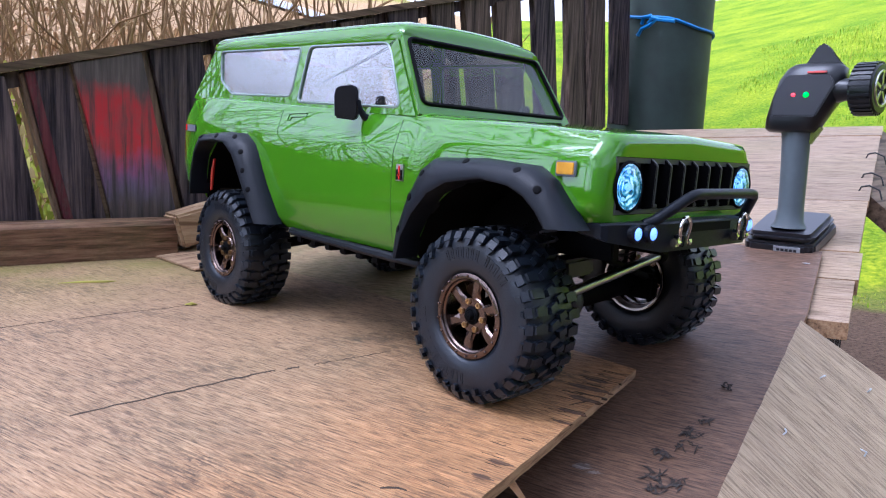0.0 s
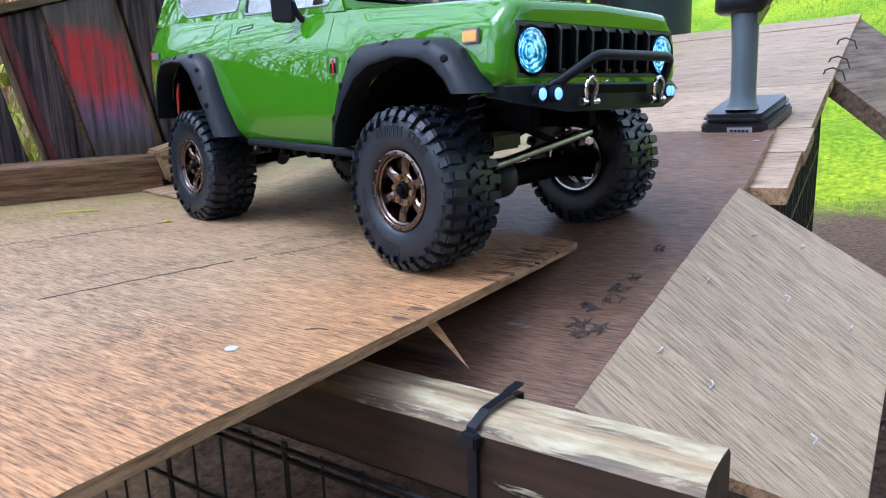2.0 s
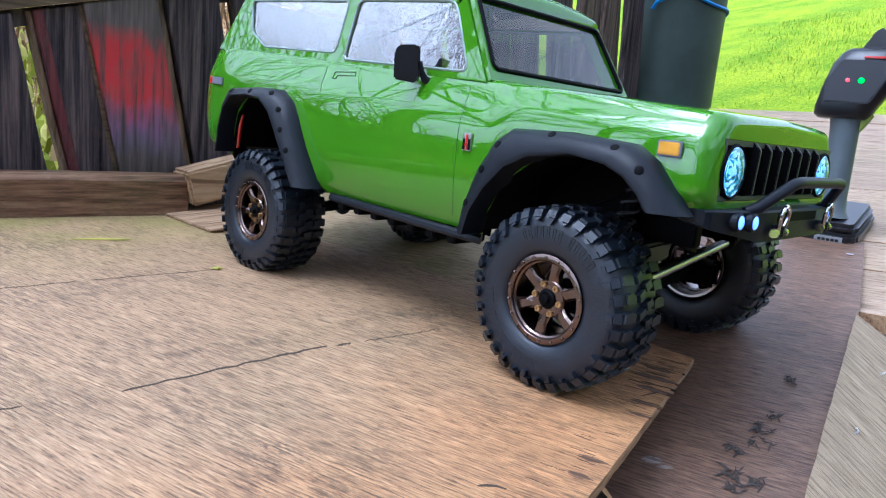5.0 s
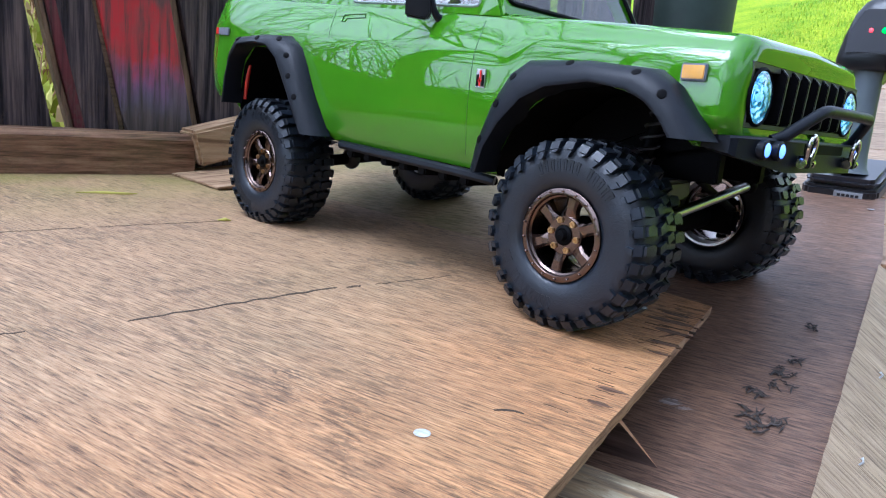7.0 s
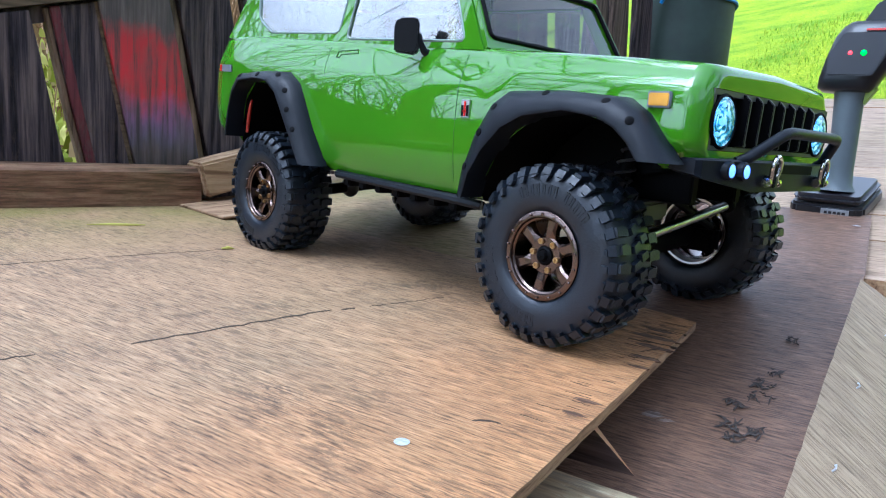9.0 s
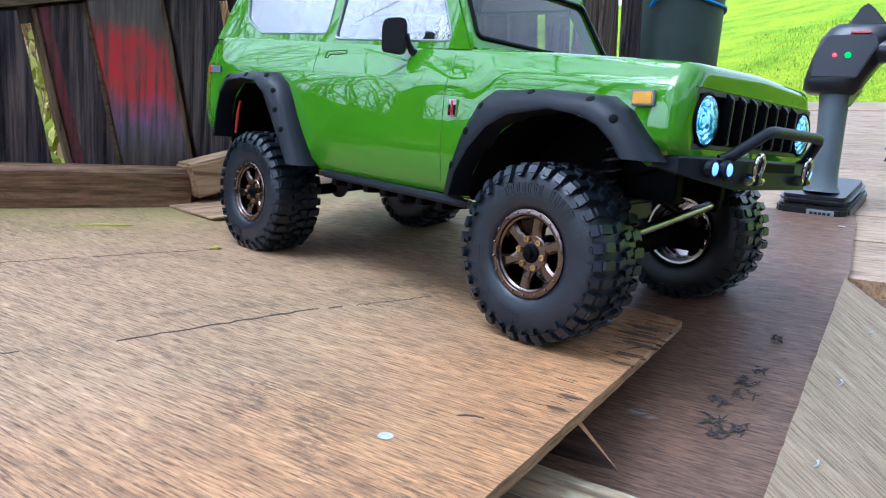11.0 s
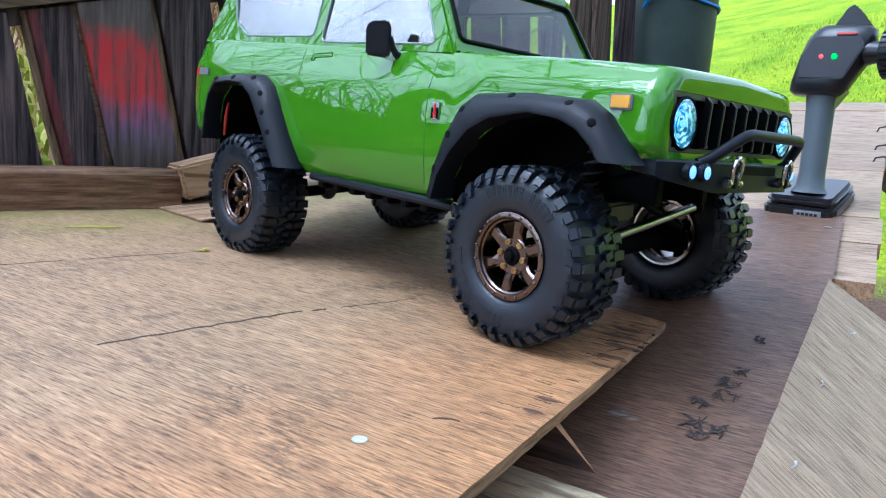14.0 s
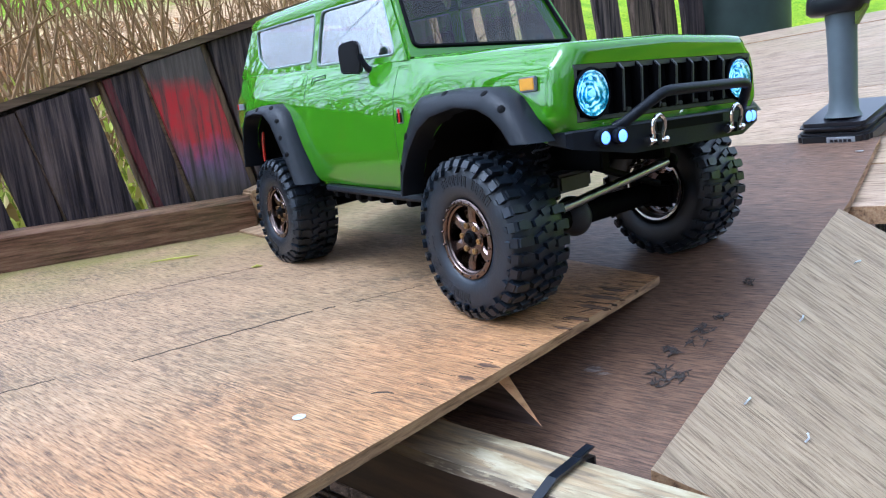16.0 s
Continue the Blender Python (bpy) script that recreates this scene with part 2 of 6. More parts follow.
M_REFLECT = lamp_bowl()
M_TX_GREY = plain("transmitter_grey", (0.095, 0.115, 0.125), rough=0.45, vary=0.06)
M_TX_BLACK = plain("transmitter_black", (0.013, 0.014, 0.017), rough=0.32, vary=0.06, bump=0.1, bscale=1200)
M_TX_MID = plain("transmitter_charcoal", (0.019, 0.019, 0.024), rough=0.28, vary=0.06)
M_LED_G = plain("green_led", (0.05, 0.9, 0.03), emit=(0.0, 1.0, 0.0), power=1.3)
M_LED_R = plain("red_led", (0.9, 0.05, 0.05), emit=(1.0, 0.03, 0.04), power=1.2)
M_LABEL = plain("label_silver", (0.32, 0.33, 0.35), rough=0.4)
M_WIRE = plain("black_coated_wire", (0.012, 0.012, 0.014), rough=0.35)
M_ZIP = plain("black_nylon_tie", (0.007, 0.009, 0.014), rough=0.3)
M_NAIL = plain("zinc_nail", (0.62, 0.64, 0.66), rough=0.5, metal=0.6, vary=0.3, scale=500, bump=0.5, bscale=900)
M_STRING = plain("blue_nylon_string", (0.02, 0.22, 0.6), rough=0.5)
M_POST = plain("green_painted_post", (0.020, 0.036, 0.027), rough=0.55, vary=0.35, scale=14, bump=0.2, bscale=90)
M_CRACK = plain("dirt_in_cracks", (0.055, 0.037, 0.024), rough=0.9)
M_CLAY = plain("dried_mud", (0.05, 0.04, 0.035), rough=0.8, vary=0.4, scale=200)
M_STRAW = plain("straw", (0.45, 0.42, 0.08), rough=0.7)


M_GREEN.node_tree.nodes["Principled BSDF"].inputs["Specular IOR Level"].default_value = 0.0
M_GREEN.node_tree.nodes["Principled BSDF"].inputs["Coat Roughness"].default_value = 0.018
M_GREEN.node_tree.nodes["Principled BSDF"].inputs["Coat IOR"].default_value = 1.64
for dull, level in ((M_RUBBER, 0.5), (M_DARK, 0.06), (M_BLACK, 0.22), (M_FENCE, 0.2), (M_FENCE_DARK, 0.15), (M_RAIL, 0.25)):
    dull.node_tree.nodes["Principled BSDF"].inputs["Specular IOR Level"].default_value = level


def glass_mat(name, tint, rough=0.02, ripple=0.0, extra=0.0):
    m, nt, nd, ln, bs = nodes_of(name)
    tr = nd.new("ShaderNodeBsdfTransparent")
    tr.inputs[0].default_value = (*tint, 1)
    gl = nd.new("ShaderNodeBsdfGlossy")
    gl.inputs["Roughness"].default_value = rough
    lw = nd.new("ShaderNodeLayerWeight")
    lw.inputs[0].default_value = 0.5
    fr = nd.new("ShaderNodeMath")
    fr.operation = "POWER"
    fr.inputs[1].default_value = 3.5
    ln.new(lw.outputs["Facing"], fr.inputs[0])
    if ripple:
        b = nd.new("ShaderNodeBump")
        b.inputs["Strength"].default_value, b.inputs["Distance"].default_value = ripple, 0.001
        ln.new(noise_tex(nt, coords(nt), 130, 3), b.inputs["Height"])
        ln.new(b.outputs[0], gl.inputs["Normal"])
    mx = nd.new("ShaderNodeMixShader")
    gain = nd.new("ShaderNodeMath")
    gain.inputs[1].default_value, gain.use_clamp = extra, True
    ln.new(fr.outputs[0], gain.inputs[0])
    ln.new(gain.outputs[0], mx.inputs[0])
    ln.new(tr.outputs[0], mx.inputs[1])
    ln.new(gl.outputs[0], mx.inputs[2])
    ln.new(mx.outputs[0], nd["Material Output"].inputs[0])
    return m


M_GLASS = glass_mat("clear_windscreen", (0.9, 0.93, 0.92), extra=0.03)
M_GLASS_SIDE = glass_mat("rippled_side_window", (0.72, 0.76, 0.76), 0.05, 0.30, 0.40)


# ---- mesh helpers ----
def to_object(name, bm, material, parent=None, label="", smooth=40, out=None):
    bmesh.ops.recalc_face_normals(bm, faces=bm.faces[:])
    if out is not None:
        for f in bm.faces:
            f.normal_update()
            if f.normal.dot(Vector(out)) < 0:
                f.normal_flip()
    me = bpy.data.meshes.new(name)
    bm.to_mesh(me)
    bm.free()
    for m in material if isinstance(material, (list, tuple)) else (material,):
        me.materials.append(m)
    if smooth:
        me.shade_smooth()
        me.set_sharp_from_angle(angle=radians(smooth))
    ob = new(name, me)
    ob.parent = parent
    if label:
        tagged(ob, label=label)
    return ob


part = to_object


def thing(name, label, category, group="", kind="", at=None):
    ob = new(name)
    ob.empty_display_size = 0.02
    if at is not None:
        ob.matrix_basis = at
    return tagged(ob, label, category, group, kind)


def box(bm, lo, hi, m=None, bevel=0.0):
    ret = bmesh.ops.create_cube(bm, size=1)
    vs = ret["verts"]
    for v in vs:
        v.co = Vector([lo[k] + (hi[k] - lo[k]) * (v.co[k] + 0.5) for k in range(3)])
    if bevel:
        es = list({e for v in vs for e in v.link_edges})
        vs = list({v for f in bmesh.ops.bevel(bm, geom=es, offset=bevel, segments=2, affect="EDGES")["faces"] for v in f.verts} | {v for v in vs if v.is_valid})
    if m is not None:
        for v in vs:
            v.co = m @ v.co
    return vs


def prism(bm, pts, lo, hi, axis="y", bevel=0.0, m=None):
    """A polygon given in the two other axes, extruded along axis from lo to hi."""
    def at(p, h):
        return Vector({"y": (p[0], h, p[1]), "z": (p[0], p[1], h), "x": (h, p[0], p[1])}[axis])
    a = [bm.verts.new(at(p, lo)) for p in pts]
    b = [bm.verts.new(at(p, hi)) for p in pts]
    fs = [bm.faces.new(a), bm.faces.new(b[::-1])]
    n = len(pts)
    for i in range(n):
        fs.append(bm.faces.new((a[i], b[i], b[(i + 1) % n], a[(i + 1) % n])))
    vs = a + b
    if bevel:
        es = list({e for f in fs for e in f.edges})
        out = bmesh.ops.bevel(bm, geom=es, offset=bevel, segments=2, affect="EDGES")
        vs = list({v for f in out["faces"] for v in f.verts} | {v for v in vs if v.is_valid})
    if m is not None:
        for v in vs:
            v.co = m @ v.co
    return vs


def tube(bm, pts, r, n=8, closed=False):
    """A round bar along a line of points; r may be one radius or one a point."""
    pts = [Vector(p) for p in pts]
    rs = r if isinstance(r, (list, tuple)) else [r] * len(pts)
    rings = []
    side = None
    for i, p in enumerate(pts):
        a = pts[i - 1] if i or closed else pts[0]
        b = pts[(i + 1) % len(pts)] if i < len(pts) - 1 or closed else pts[-1]
        d = (b - a).normalized()
        if side is None:
            side = d.orthogonal().normalized()
        side = (side - d * side.dot(d)).normalized()
        up = d.cross(side)
        rings.append([bm.verts.new(p + rs[i] * (math.cos(k * math.tau / n) * side + math.sin(k * math.tau / n) * up)) for k in range(n)])
    m = len(rings)
    for i in range(m if closed else m - 1):
        a, b = rings[i], rings[(i + 1) % m]
        for k in range(n):
            bm.faces.new((a[k], a[(k + 1) % n], b[(k + 1) % n], b[k]))
    if not closed:
        bm.faces.new(rings[0][::-1])
        bm.faces.new(rings[-1])
    return rings


def turned(bm, profile, n=48, axis="y", at=(0, 0, 0), caps=False):
    """A shape of revolution: profile rows of (radius, height along axis)."""
    at = Vector(at)
    rings = []
    for r, h in profile:
        ring = []
        for k in range(n):
            c, s = r * math.cos(k * math.tau / n), r * math.sin(k * math.tau / n)
            ring.append(bm.verts.new(at + Vector({"y": (c, h, s), "z": (c, s, h), "x": (h, c, s)}[axis])))
        rings.append(ring)
    for a, b in zip(rings, rings[1:]):
        for k in range(n):
            bm.faces.new((a[k], a[(k + 1) % n], b[(k + 1) % n], b[k]))
    if caps:
        bm.faces.new(rings[0][::-1])
        bm.faces.new(rings[-1])
    return rings


def loft(bm, rows, closed=True, caps=True):
    rings = [[bm.verts.new(p) for p in row] for row in rows]
    n = len(rings[0])
    for a, b in zip(rings, rings[1:]):
        for k in range(n if closed else n - 1):
            bm.faces.new((a[k], a[(k + 1) % n], b[(k + 1) % n], b[k]))
    if caps:
        bm.faces.new(rings[0][::-1])
        bm.faces.new(rings[-1])
    return rings


# ---- the deck, the ramp and the loose boards ----
def z_a(x, y):
    return 0.0085 - 0.01 * x


def z_b(x, y):
    return -0.0095 - 0.03 * (x - 0.25) + 0.27 * y


def z_c(x, y):
    return -0.029 - 0.79 * (x - 0.305) + 0.107 * (y + 0.05)


def slab(bm, pts, top, thick, sub=0):
    """A sheet whose upper face follows top(x, y). Returns nothing; faces on the rim take material 1."""
    a = [bm.verts.new((x, y, top(x, y))) for x, y in pts]
    b = [bm.verts.new((x, y, top(x, y) - thick)) for x, y in pts]
    bm.faces.new(a)
    bm.faces.new(b[::-1])
    n = len(pts)
    for i in range(n):
        f = bm.faces.new((a[i], b[i], b[(i + 1) % n], a[(i + 1) % n]))
        f.material_index = 1


def ragged(p, q, n, amount, seed):
    """Points from p to q, each a little off the line, like a torn veneer edge."""
    rnd = random.Random(seed)
    p, q = Vector(p), Vector(q)
    side = Vector((-(q - p).y, (q - p).x)).normalized()
    return [tuple(p.lerp(q, i / n) + side * rnd.uniform(-amount, amount) * (0 < i < n)) for i in range(n)]


M_PLY_MOSS = wood("plywood_mossy", (0.16, 0.10, 0.05), (0.36, 0.25, 0.13), (0.5, 0.37, 0.22), turn=14, grain=560, stain_amount=0.4, moss=0.8, along="ply")
bm = bmesh.new()
edge = ragged((0.184, 0.034), (0.3265, -0.50), 60, 0.0003, 3)
slab(bm, edge + [(0.342, -0.56), (-0.446, -0.66), (-0.446, 0.045), (0.0, 0.042)], z_a, 0.0058)
ply_a = tagged(to_object("plywood_deck", bm, (M_PLY_A, M_EDGE), smooth=0), "warm brown weathered plywood sheet forming the flat deck", "plywood", kind="structure")

bm = bmesh.new()
slab(bm, [(0.208, 0.318), (0.2445, 0.185), (0.3075, -0.150), (0.010, -0.150), (0.030, 0.284)], z_b, 0.007)
ply_b = tagged(to_object("plywood_ramp_sheet", bm, (M_PLY_B, M_EDGE), smooth=0), "dark damp plywood sheet laid on the ramp", "plywood", kind="structure")

bm = bmesh.new()
slab(bm, ragged((0.2475, 0.163), (0.304, -0.128), 30, 0.0003, 8) + [(0.304, -0.128), (0.352, -0.083), (0.407, -0.020), (0.402, 0.0), (0.353, 0.222)], z_c, 0.007)
ply_c = tagged(to_object("side_plywood_sheet", bm, (M_PLY_C, M_EDGE), smooth=0), "pale plywood sheet nailed on as a sloping side", "plywood", kind="structure")

bm = bmesh.new()
slab(bm, [(0.0285, 0.283), (0.0105, -0.108), (-0.40, -0.108), (-0.40, 0.262)], lambda x, y: z_b(x, y) - 0.0004, 0.007)
ply_e = tagged(to_object("mossy_ramp_sheet", bm, (M_PLY_MOSS, M_EDGE), smooth=0), "pale mossy plywood sheet at the foot of the ramp", "plywood", kind="structure")

# the ramp's planks, side by side up the slope
ramp_deck = thing("ramp_deck", "pale weathered planks forming a rising ramp", "ramp", kind="structure")
u = Vector((-0.181, 0.701)).normalized()
w = Vector((-u.y, u.x))
corner = Vector((0.271, 0.199))
rnd = random.Random(12)
s = 0.0
while s < 0.72:
    wide = 0.044 if s < 0.06 else 0.068 if s < 0.12 else rnd.uniform(0.15, 0.20)
    if s + wide > 0.66:
        wide = 0.724 - s
    j = rnd.uniform(-0.002, 0.002)
    quad = [corner + u * (s + 0.0008) + w * j, corner + u * (s + wide - 0.0008) + w * j, corner + u * (s + wide - 0.0008) + w * 0.80, corner + u * (s + 0.0008) + w * 0.80]
    lift = rnd.uniform(-0.0008, 0.0006)
    bm = bmesh.new()
    slab(bm, [tuple(p) for p in quad], lambda x, y: z_b(x, y) - 0.0075 + lift, 0.014)
    part("plank", bm, (M_PLY_D, M_EDGE), ramp_deck, smooth=0)
    s += wide
# the deck's joists and the ramp's side, closing the space under the sheets
bm = bmesh.new()
box(bm, (-0.40, -0.145, -0.085), (0.20, -0.115, -0.048))
box(bm, (-0.40, -0.60, -0.05), (-0.36, 0.0, -0.006))
joist = tagged(to_object("deck_joist", bm, M_RAIL, smooth=0), "dark rough timber joist under the deck", "joist", kind="structure")


def strip(name, pts, top, wide, lift, material, label, category):
    """A thin crooked line of dirt or fibre lying on a sheet."""
    bm = bmesh.new()
    rows = []
    for i, (x, y) in enumerate(pts):
        d = Vector(pts[min(i + 1, len(pts) - 1)]) - Vector(pts[max(i - 1, 0)])
        side = Vector((-d.y, d.x)).normalized() * wide * (0.35 + 0.65 * random.random()) * (0.4 if i in (0, len(pts) - 1) else 1)
        a, b = Vector((x, y)) + side, Vector((x, y)) - side
        rows.append([(a.x, a.y, top(*a) + lift), (b.x, b.y, top(*b) + lift), (b.x, b.y, top(*b) - 0.001), (a.x, a.y, top(*a) - 0.001)])
    loft(bm, rows)
    return tagged(to_object(name, bm, material, smooth=0), label, category, kind="structure")


def crooked(p, q, n, amount, seed):
    rnd = random.Random(seed)
    p, q = Vector(p), Vector(q)
    return [(p.lerp(q, i / n).x + rnd.uniform(-amount, amount), p.lerp(q, i / n).y) for i in range(n + 1)]


for k, (p, q, top, wd) in enumerate((((0.047, -0.303), (0.041, -0.176), z_a, 0.0011), ((0.0440, -0.170), (0.0445, -0.160), z_a, 0.0011), ((0.046, -0.150), (0.050, -0.085), z_a, 0.0004),
                                     ((0.042, -0.40), (0.042, -0.345), z_a, 0.0006), ((-0.158, -0.40), (-0.161, -0.255), z_a, 0.0006), ((-0.161, -0.245), (-0.159, -0.145), z_a, 0.0005), ((0.0195, 0.06), (0.0245, 0.20), z_b, 0.0006))):
    strip("board_crack", crooked(p, q, 22, 0.0011, 20 + k), top, wd, 0.00025, M_CRACK, "dark crack filled with dirt in the plywood", "crack")

# the brace and the worn beam under the deck's edge
bm = bmesh.new()
tip, near, far = Vector((0.2458, -0.1430, -0.0285)), Vector((0.2075, -0.1522, 0.0015)), Vector((0.1866, -0.1295, 0.0015))
back = Vector((-0.166, -0.038, 0.0))
loft(bm, [[tip, near, far], [tip + back + Vector((0, 0, -0.01)), near + back, far + back]])
bm.faces.ensure_lookup_table()
# raw end face; the other faces have the shade under the deck in their colour
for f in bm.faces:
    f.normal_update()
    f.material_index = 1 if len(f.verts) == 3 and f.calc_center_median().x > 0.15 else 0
tagged(to_object("brace_board", bm, (M_BRACE_SHADE, M_RAW), smooth=0), "triangular raw timber brace under the deck edge", "brace")


def peeled_paint():
    m, nt, nd, ln, bs = nodes_of("peeling_cream_paint")
    vec = coords(nt, (0.06, 1, 1), 13)
    fine = noise_tex(nt, vec, 170, 7, 0.65)
    timber = ramp(nt, fine, [(0.3, (0.06, 0.042, 0.026)), (0.5, (0.20, 0.15, 0.095)), (0.72, (0.36, 0.29, 0.19))])
    tan = ramp(nt, fine, [(0.35, (0.26, 0.17, 0.08)), (0.65, (0.46, 0.34, 0.19))])
    streak = noise_tex(nt, coords(nt, (0.16, 1, 1), 13), 75, 5, 0.6, 0.3)
    timber = mix(nt, ramp(nt, streak, [(0.46, (0, 0, 0)), (0.56, (1, 1, 1))]), timber, tan)
    flake = noise_tex(nt, coords(nt, (0.20, 1, 1), 13), 70, 6, 0.62, 0.6)
    paint = ramp(nt, noise_tex(nt, coords(nt, (0.3, 1, 1), 13), 130), [(0.3, (0.24, 0.18, 0.10)), (0.5, (0.40, 0.33, 0.20)), (0.7, (0.54, 0.48, 0.33))])
    geo = nd.new("ShaderNodeTexCoord")
    sep = nd.new("ShaderNodeSeparateXYZ")
    ln.new(geo.outputs["Object"], sep.inputs[0])
    mr = nd.new("ShaderNodeMapRange")
    mr.inputs[1].default_value, mr.inputs[2].default_value = 0.20, 0.30
    mr.inputs[3].default_value, mr.inputs[4].default_value = -0.12, 0.03
    ln.new(sep.outputs[0], mr.inputs[0])
    add = nd.new("ShaderNodeMath")
    ln.new(flake, add.inputs[0])
    ln.new(mr.outputs[0], add.inputs[1])
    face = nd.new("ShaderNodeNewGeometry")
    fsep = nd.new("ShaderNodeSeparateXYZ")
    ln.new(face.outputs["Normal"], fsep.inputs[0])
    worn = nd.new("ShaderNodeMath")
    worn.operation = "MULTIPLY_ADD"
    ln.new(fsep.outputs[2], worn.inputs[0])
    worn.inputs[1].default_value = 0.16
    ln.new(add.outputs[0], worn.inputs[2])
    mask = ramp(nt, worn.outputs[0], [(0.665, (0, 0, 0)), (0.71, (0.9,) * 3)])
    # the sides' shade is multiplied into the timber colour by facing
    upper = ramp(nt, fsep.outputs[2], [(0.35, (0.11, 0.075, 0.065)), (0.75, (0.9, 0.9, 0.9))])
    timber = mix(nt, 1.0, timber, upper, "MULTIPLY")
    ln.new(mix(nt, mask, timber, paint), bs.inputs["Base Color"])
    bs.inputs["Roughness"].default_value = 0.6
    add_bump(nt, bs, mix(nt, 0.6, fine, mask), 0.5, 0.0012)
    return m


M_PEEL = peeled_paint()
beam = thing("worn_beam", "worn timber beam with peeling cream paint", "beam")
bm = bmesh.new()
dirb = Vector((0.200, 0.046, 0)).normalized()
offb = Vector((-dirb.y, dirb.x, 0))
start = Vector((0.10, -0.238, -0.036))
rows = []
for i in range(15):
    c = start + dirb * (0.302 * i / 14)
    j = 0.0008 * noise.noise((i * 0.7, 0, 0))
    prof = [(0, -0.004), (0.003, 0.0), (0.012, 0.0012), (0.028, 0.0012), (0.036, 0), (0.040, -0.004), (0.040, -0.036), (0.036, -0.040), (0.004, -0.040), (0, -0.036)]
    rows.append([c + offb * (a + j) + Vector((0, 0, b + 0.010 + j)) for a, b in prof])
loft(bm, rows)
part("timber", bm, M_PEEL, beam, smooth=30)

# the deck's cable tie round the beam
tie = thing("cable_tie", "black nylon cable tie round the worn beam", "cable tie")
bm = bmesh.new()
tc = start + dirb * 0.203
loop = [(-0.0012, -0.040), (-0.0012, 0.0105), (0.010, 0.0130), (0.030, 0.0130), (0.0412, 0.0105), (0.0412, -0.031)]
rows = []
for a, b in loop:
    p = tc + offb * a + Vector((0, 0, b))
    out = Vector((0, 0, 0.0014)) if 0 < a < 0.04 else offb * (0.0014 if a > 0.02 else -0.0014)
    rows.append([p - dirb * 0.0024, p + dirb * 0.0024, p + dirb * 0.0024 + out, p - dirb * 0.0024 + out])
loft(bm, rows)
part("strap", bm, M_ZIP, tie, smooth=0)
bm = bmesh.new()
rot = Matrix.Translation(tc + offb * -0.003 + Vector((0, 0, 0.0045))) @ Matrix.Rotation(math.atan2(dirb.y, dirb.x), 4, "Z")
box(bm, (-0.0045, -0.004, -0.0035), (0.0045, 0.002, 0.0035), rot, 0.0008)
part("lock", bm, M_ZIP, tie, smooth=30)
bm = bmesh.new()
loft(bm, [[tc + offb * (0.030 + k * 0.0125) + Vector((0, 0, 0.0142 + k * 0.0002)) + dirb * sx + Vector((0, 0, dz)) for sx, dz in ((-0.0022, 0), (0.0022, 0), (0.0022, 0.001), (-0.0022, 0.001))] for k in range(2)])
part("tail", bm, M_ZIP, tie, smooth=0)


# ---- wire crate panels below the sheets ----
def wire_panel(p, q, drop, gap, label, cross=(0.0, 0.05)):
    panel = thing("wire_panel", label, "wire crate")
    p, q = Vector(p), Vector(q)
    n = max(2, int((q - p).length / gap))
    for c in cross:
        bm = bmesh.new()
        tube(bm, [p - Vector((0, 0, c)), q - Vector((0, 0, c))], 0.0016, 6)
        part("cross_wire", bm, M_WIRE, panel)
    for i in range(n + 1):
        a = p.lerp(q, i / n)
        bm = bmesh.new()
        tube(bm, [a + Vector((0, 0, 0.004)), a - Vector((0, 0, drop))], 0.0010 if i % 4 else 0.0018, 6)
        part("bar", bm, M_WIRE, panel)
    return panel


f0 = start + dirb * -0.14 + offb * -0.004 + Vector((0, 0, -0.032))
wire_panel(f0, start + dirb * 0.222 + offb * -0.004 + Vector((0, 0, -0.032)), 0.25, 0.026, "black coated wire crate panel under the beam", (0.0, 0.006, 0.05))
wire_panel((0.252, 0.215, 0.026), (0.164, 0.56, 0.118), 0.30, 0.011, "black coated wire crate panel under the ramp edge", (0.0, 0.075, 0.15))


# ---- the pallet fence ----
fence = thing("pallet_fence", "dark stained pallet board fence with red and blue spray paint", "fence", kind="structure")
FX = -0.452


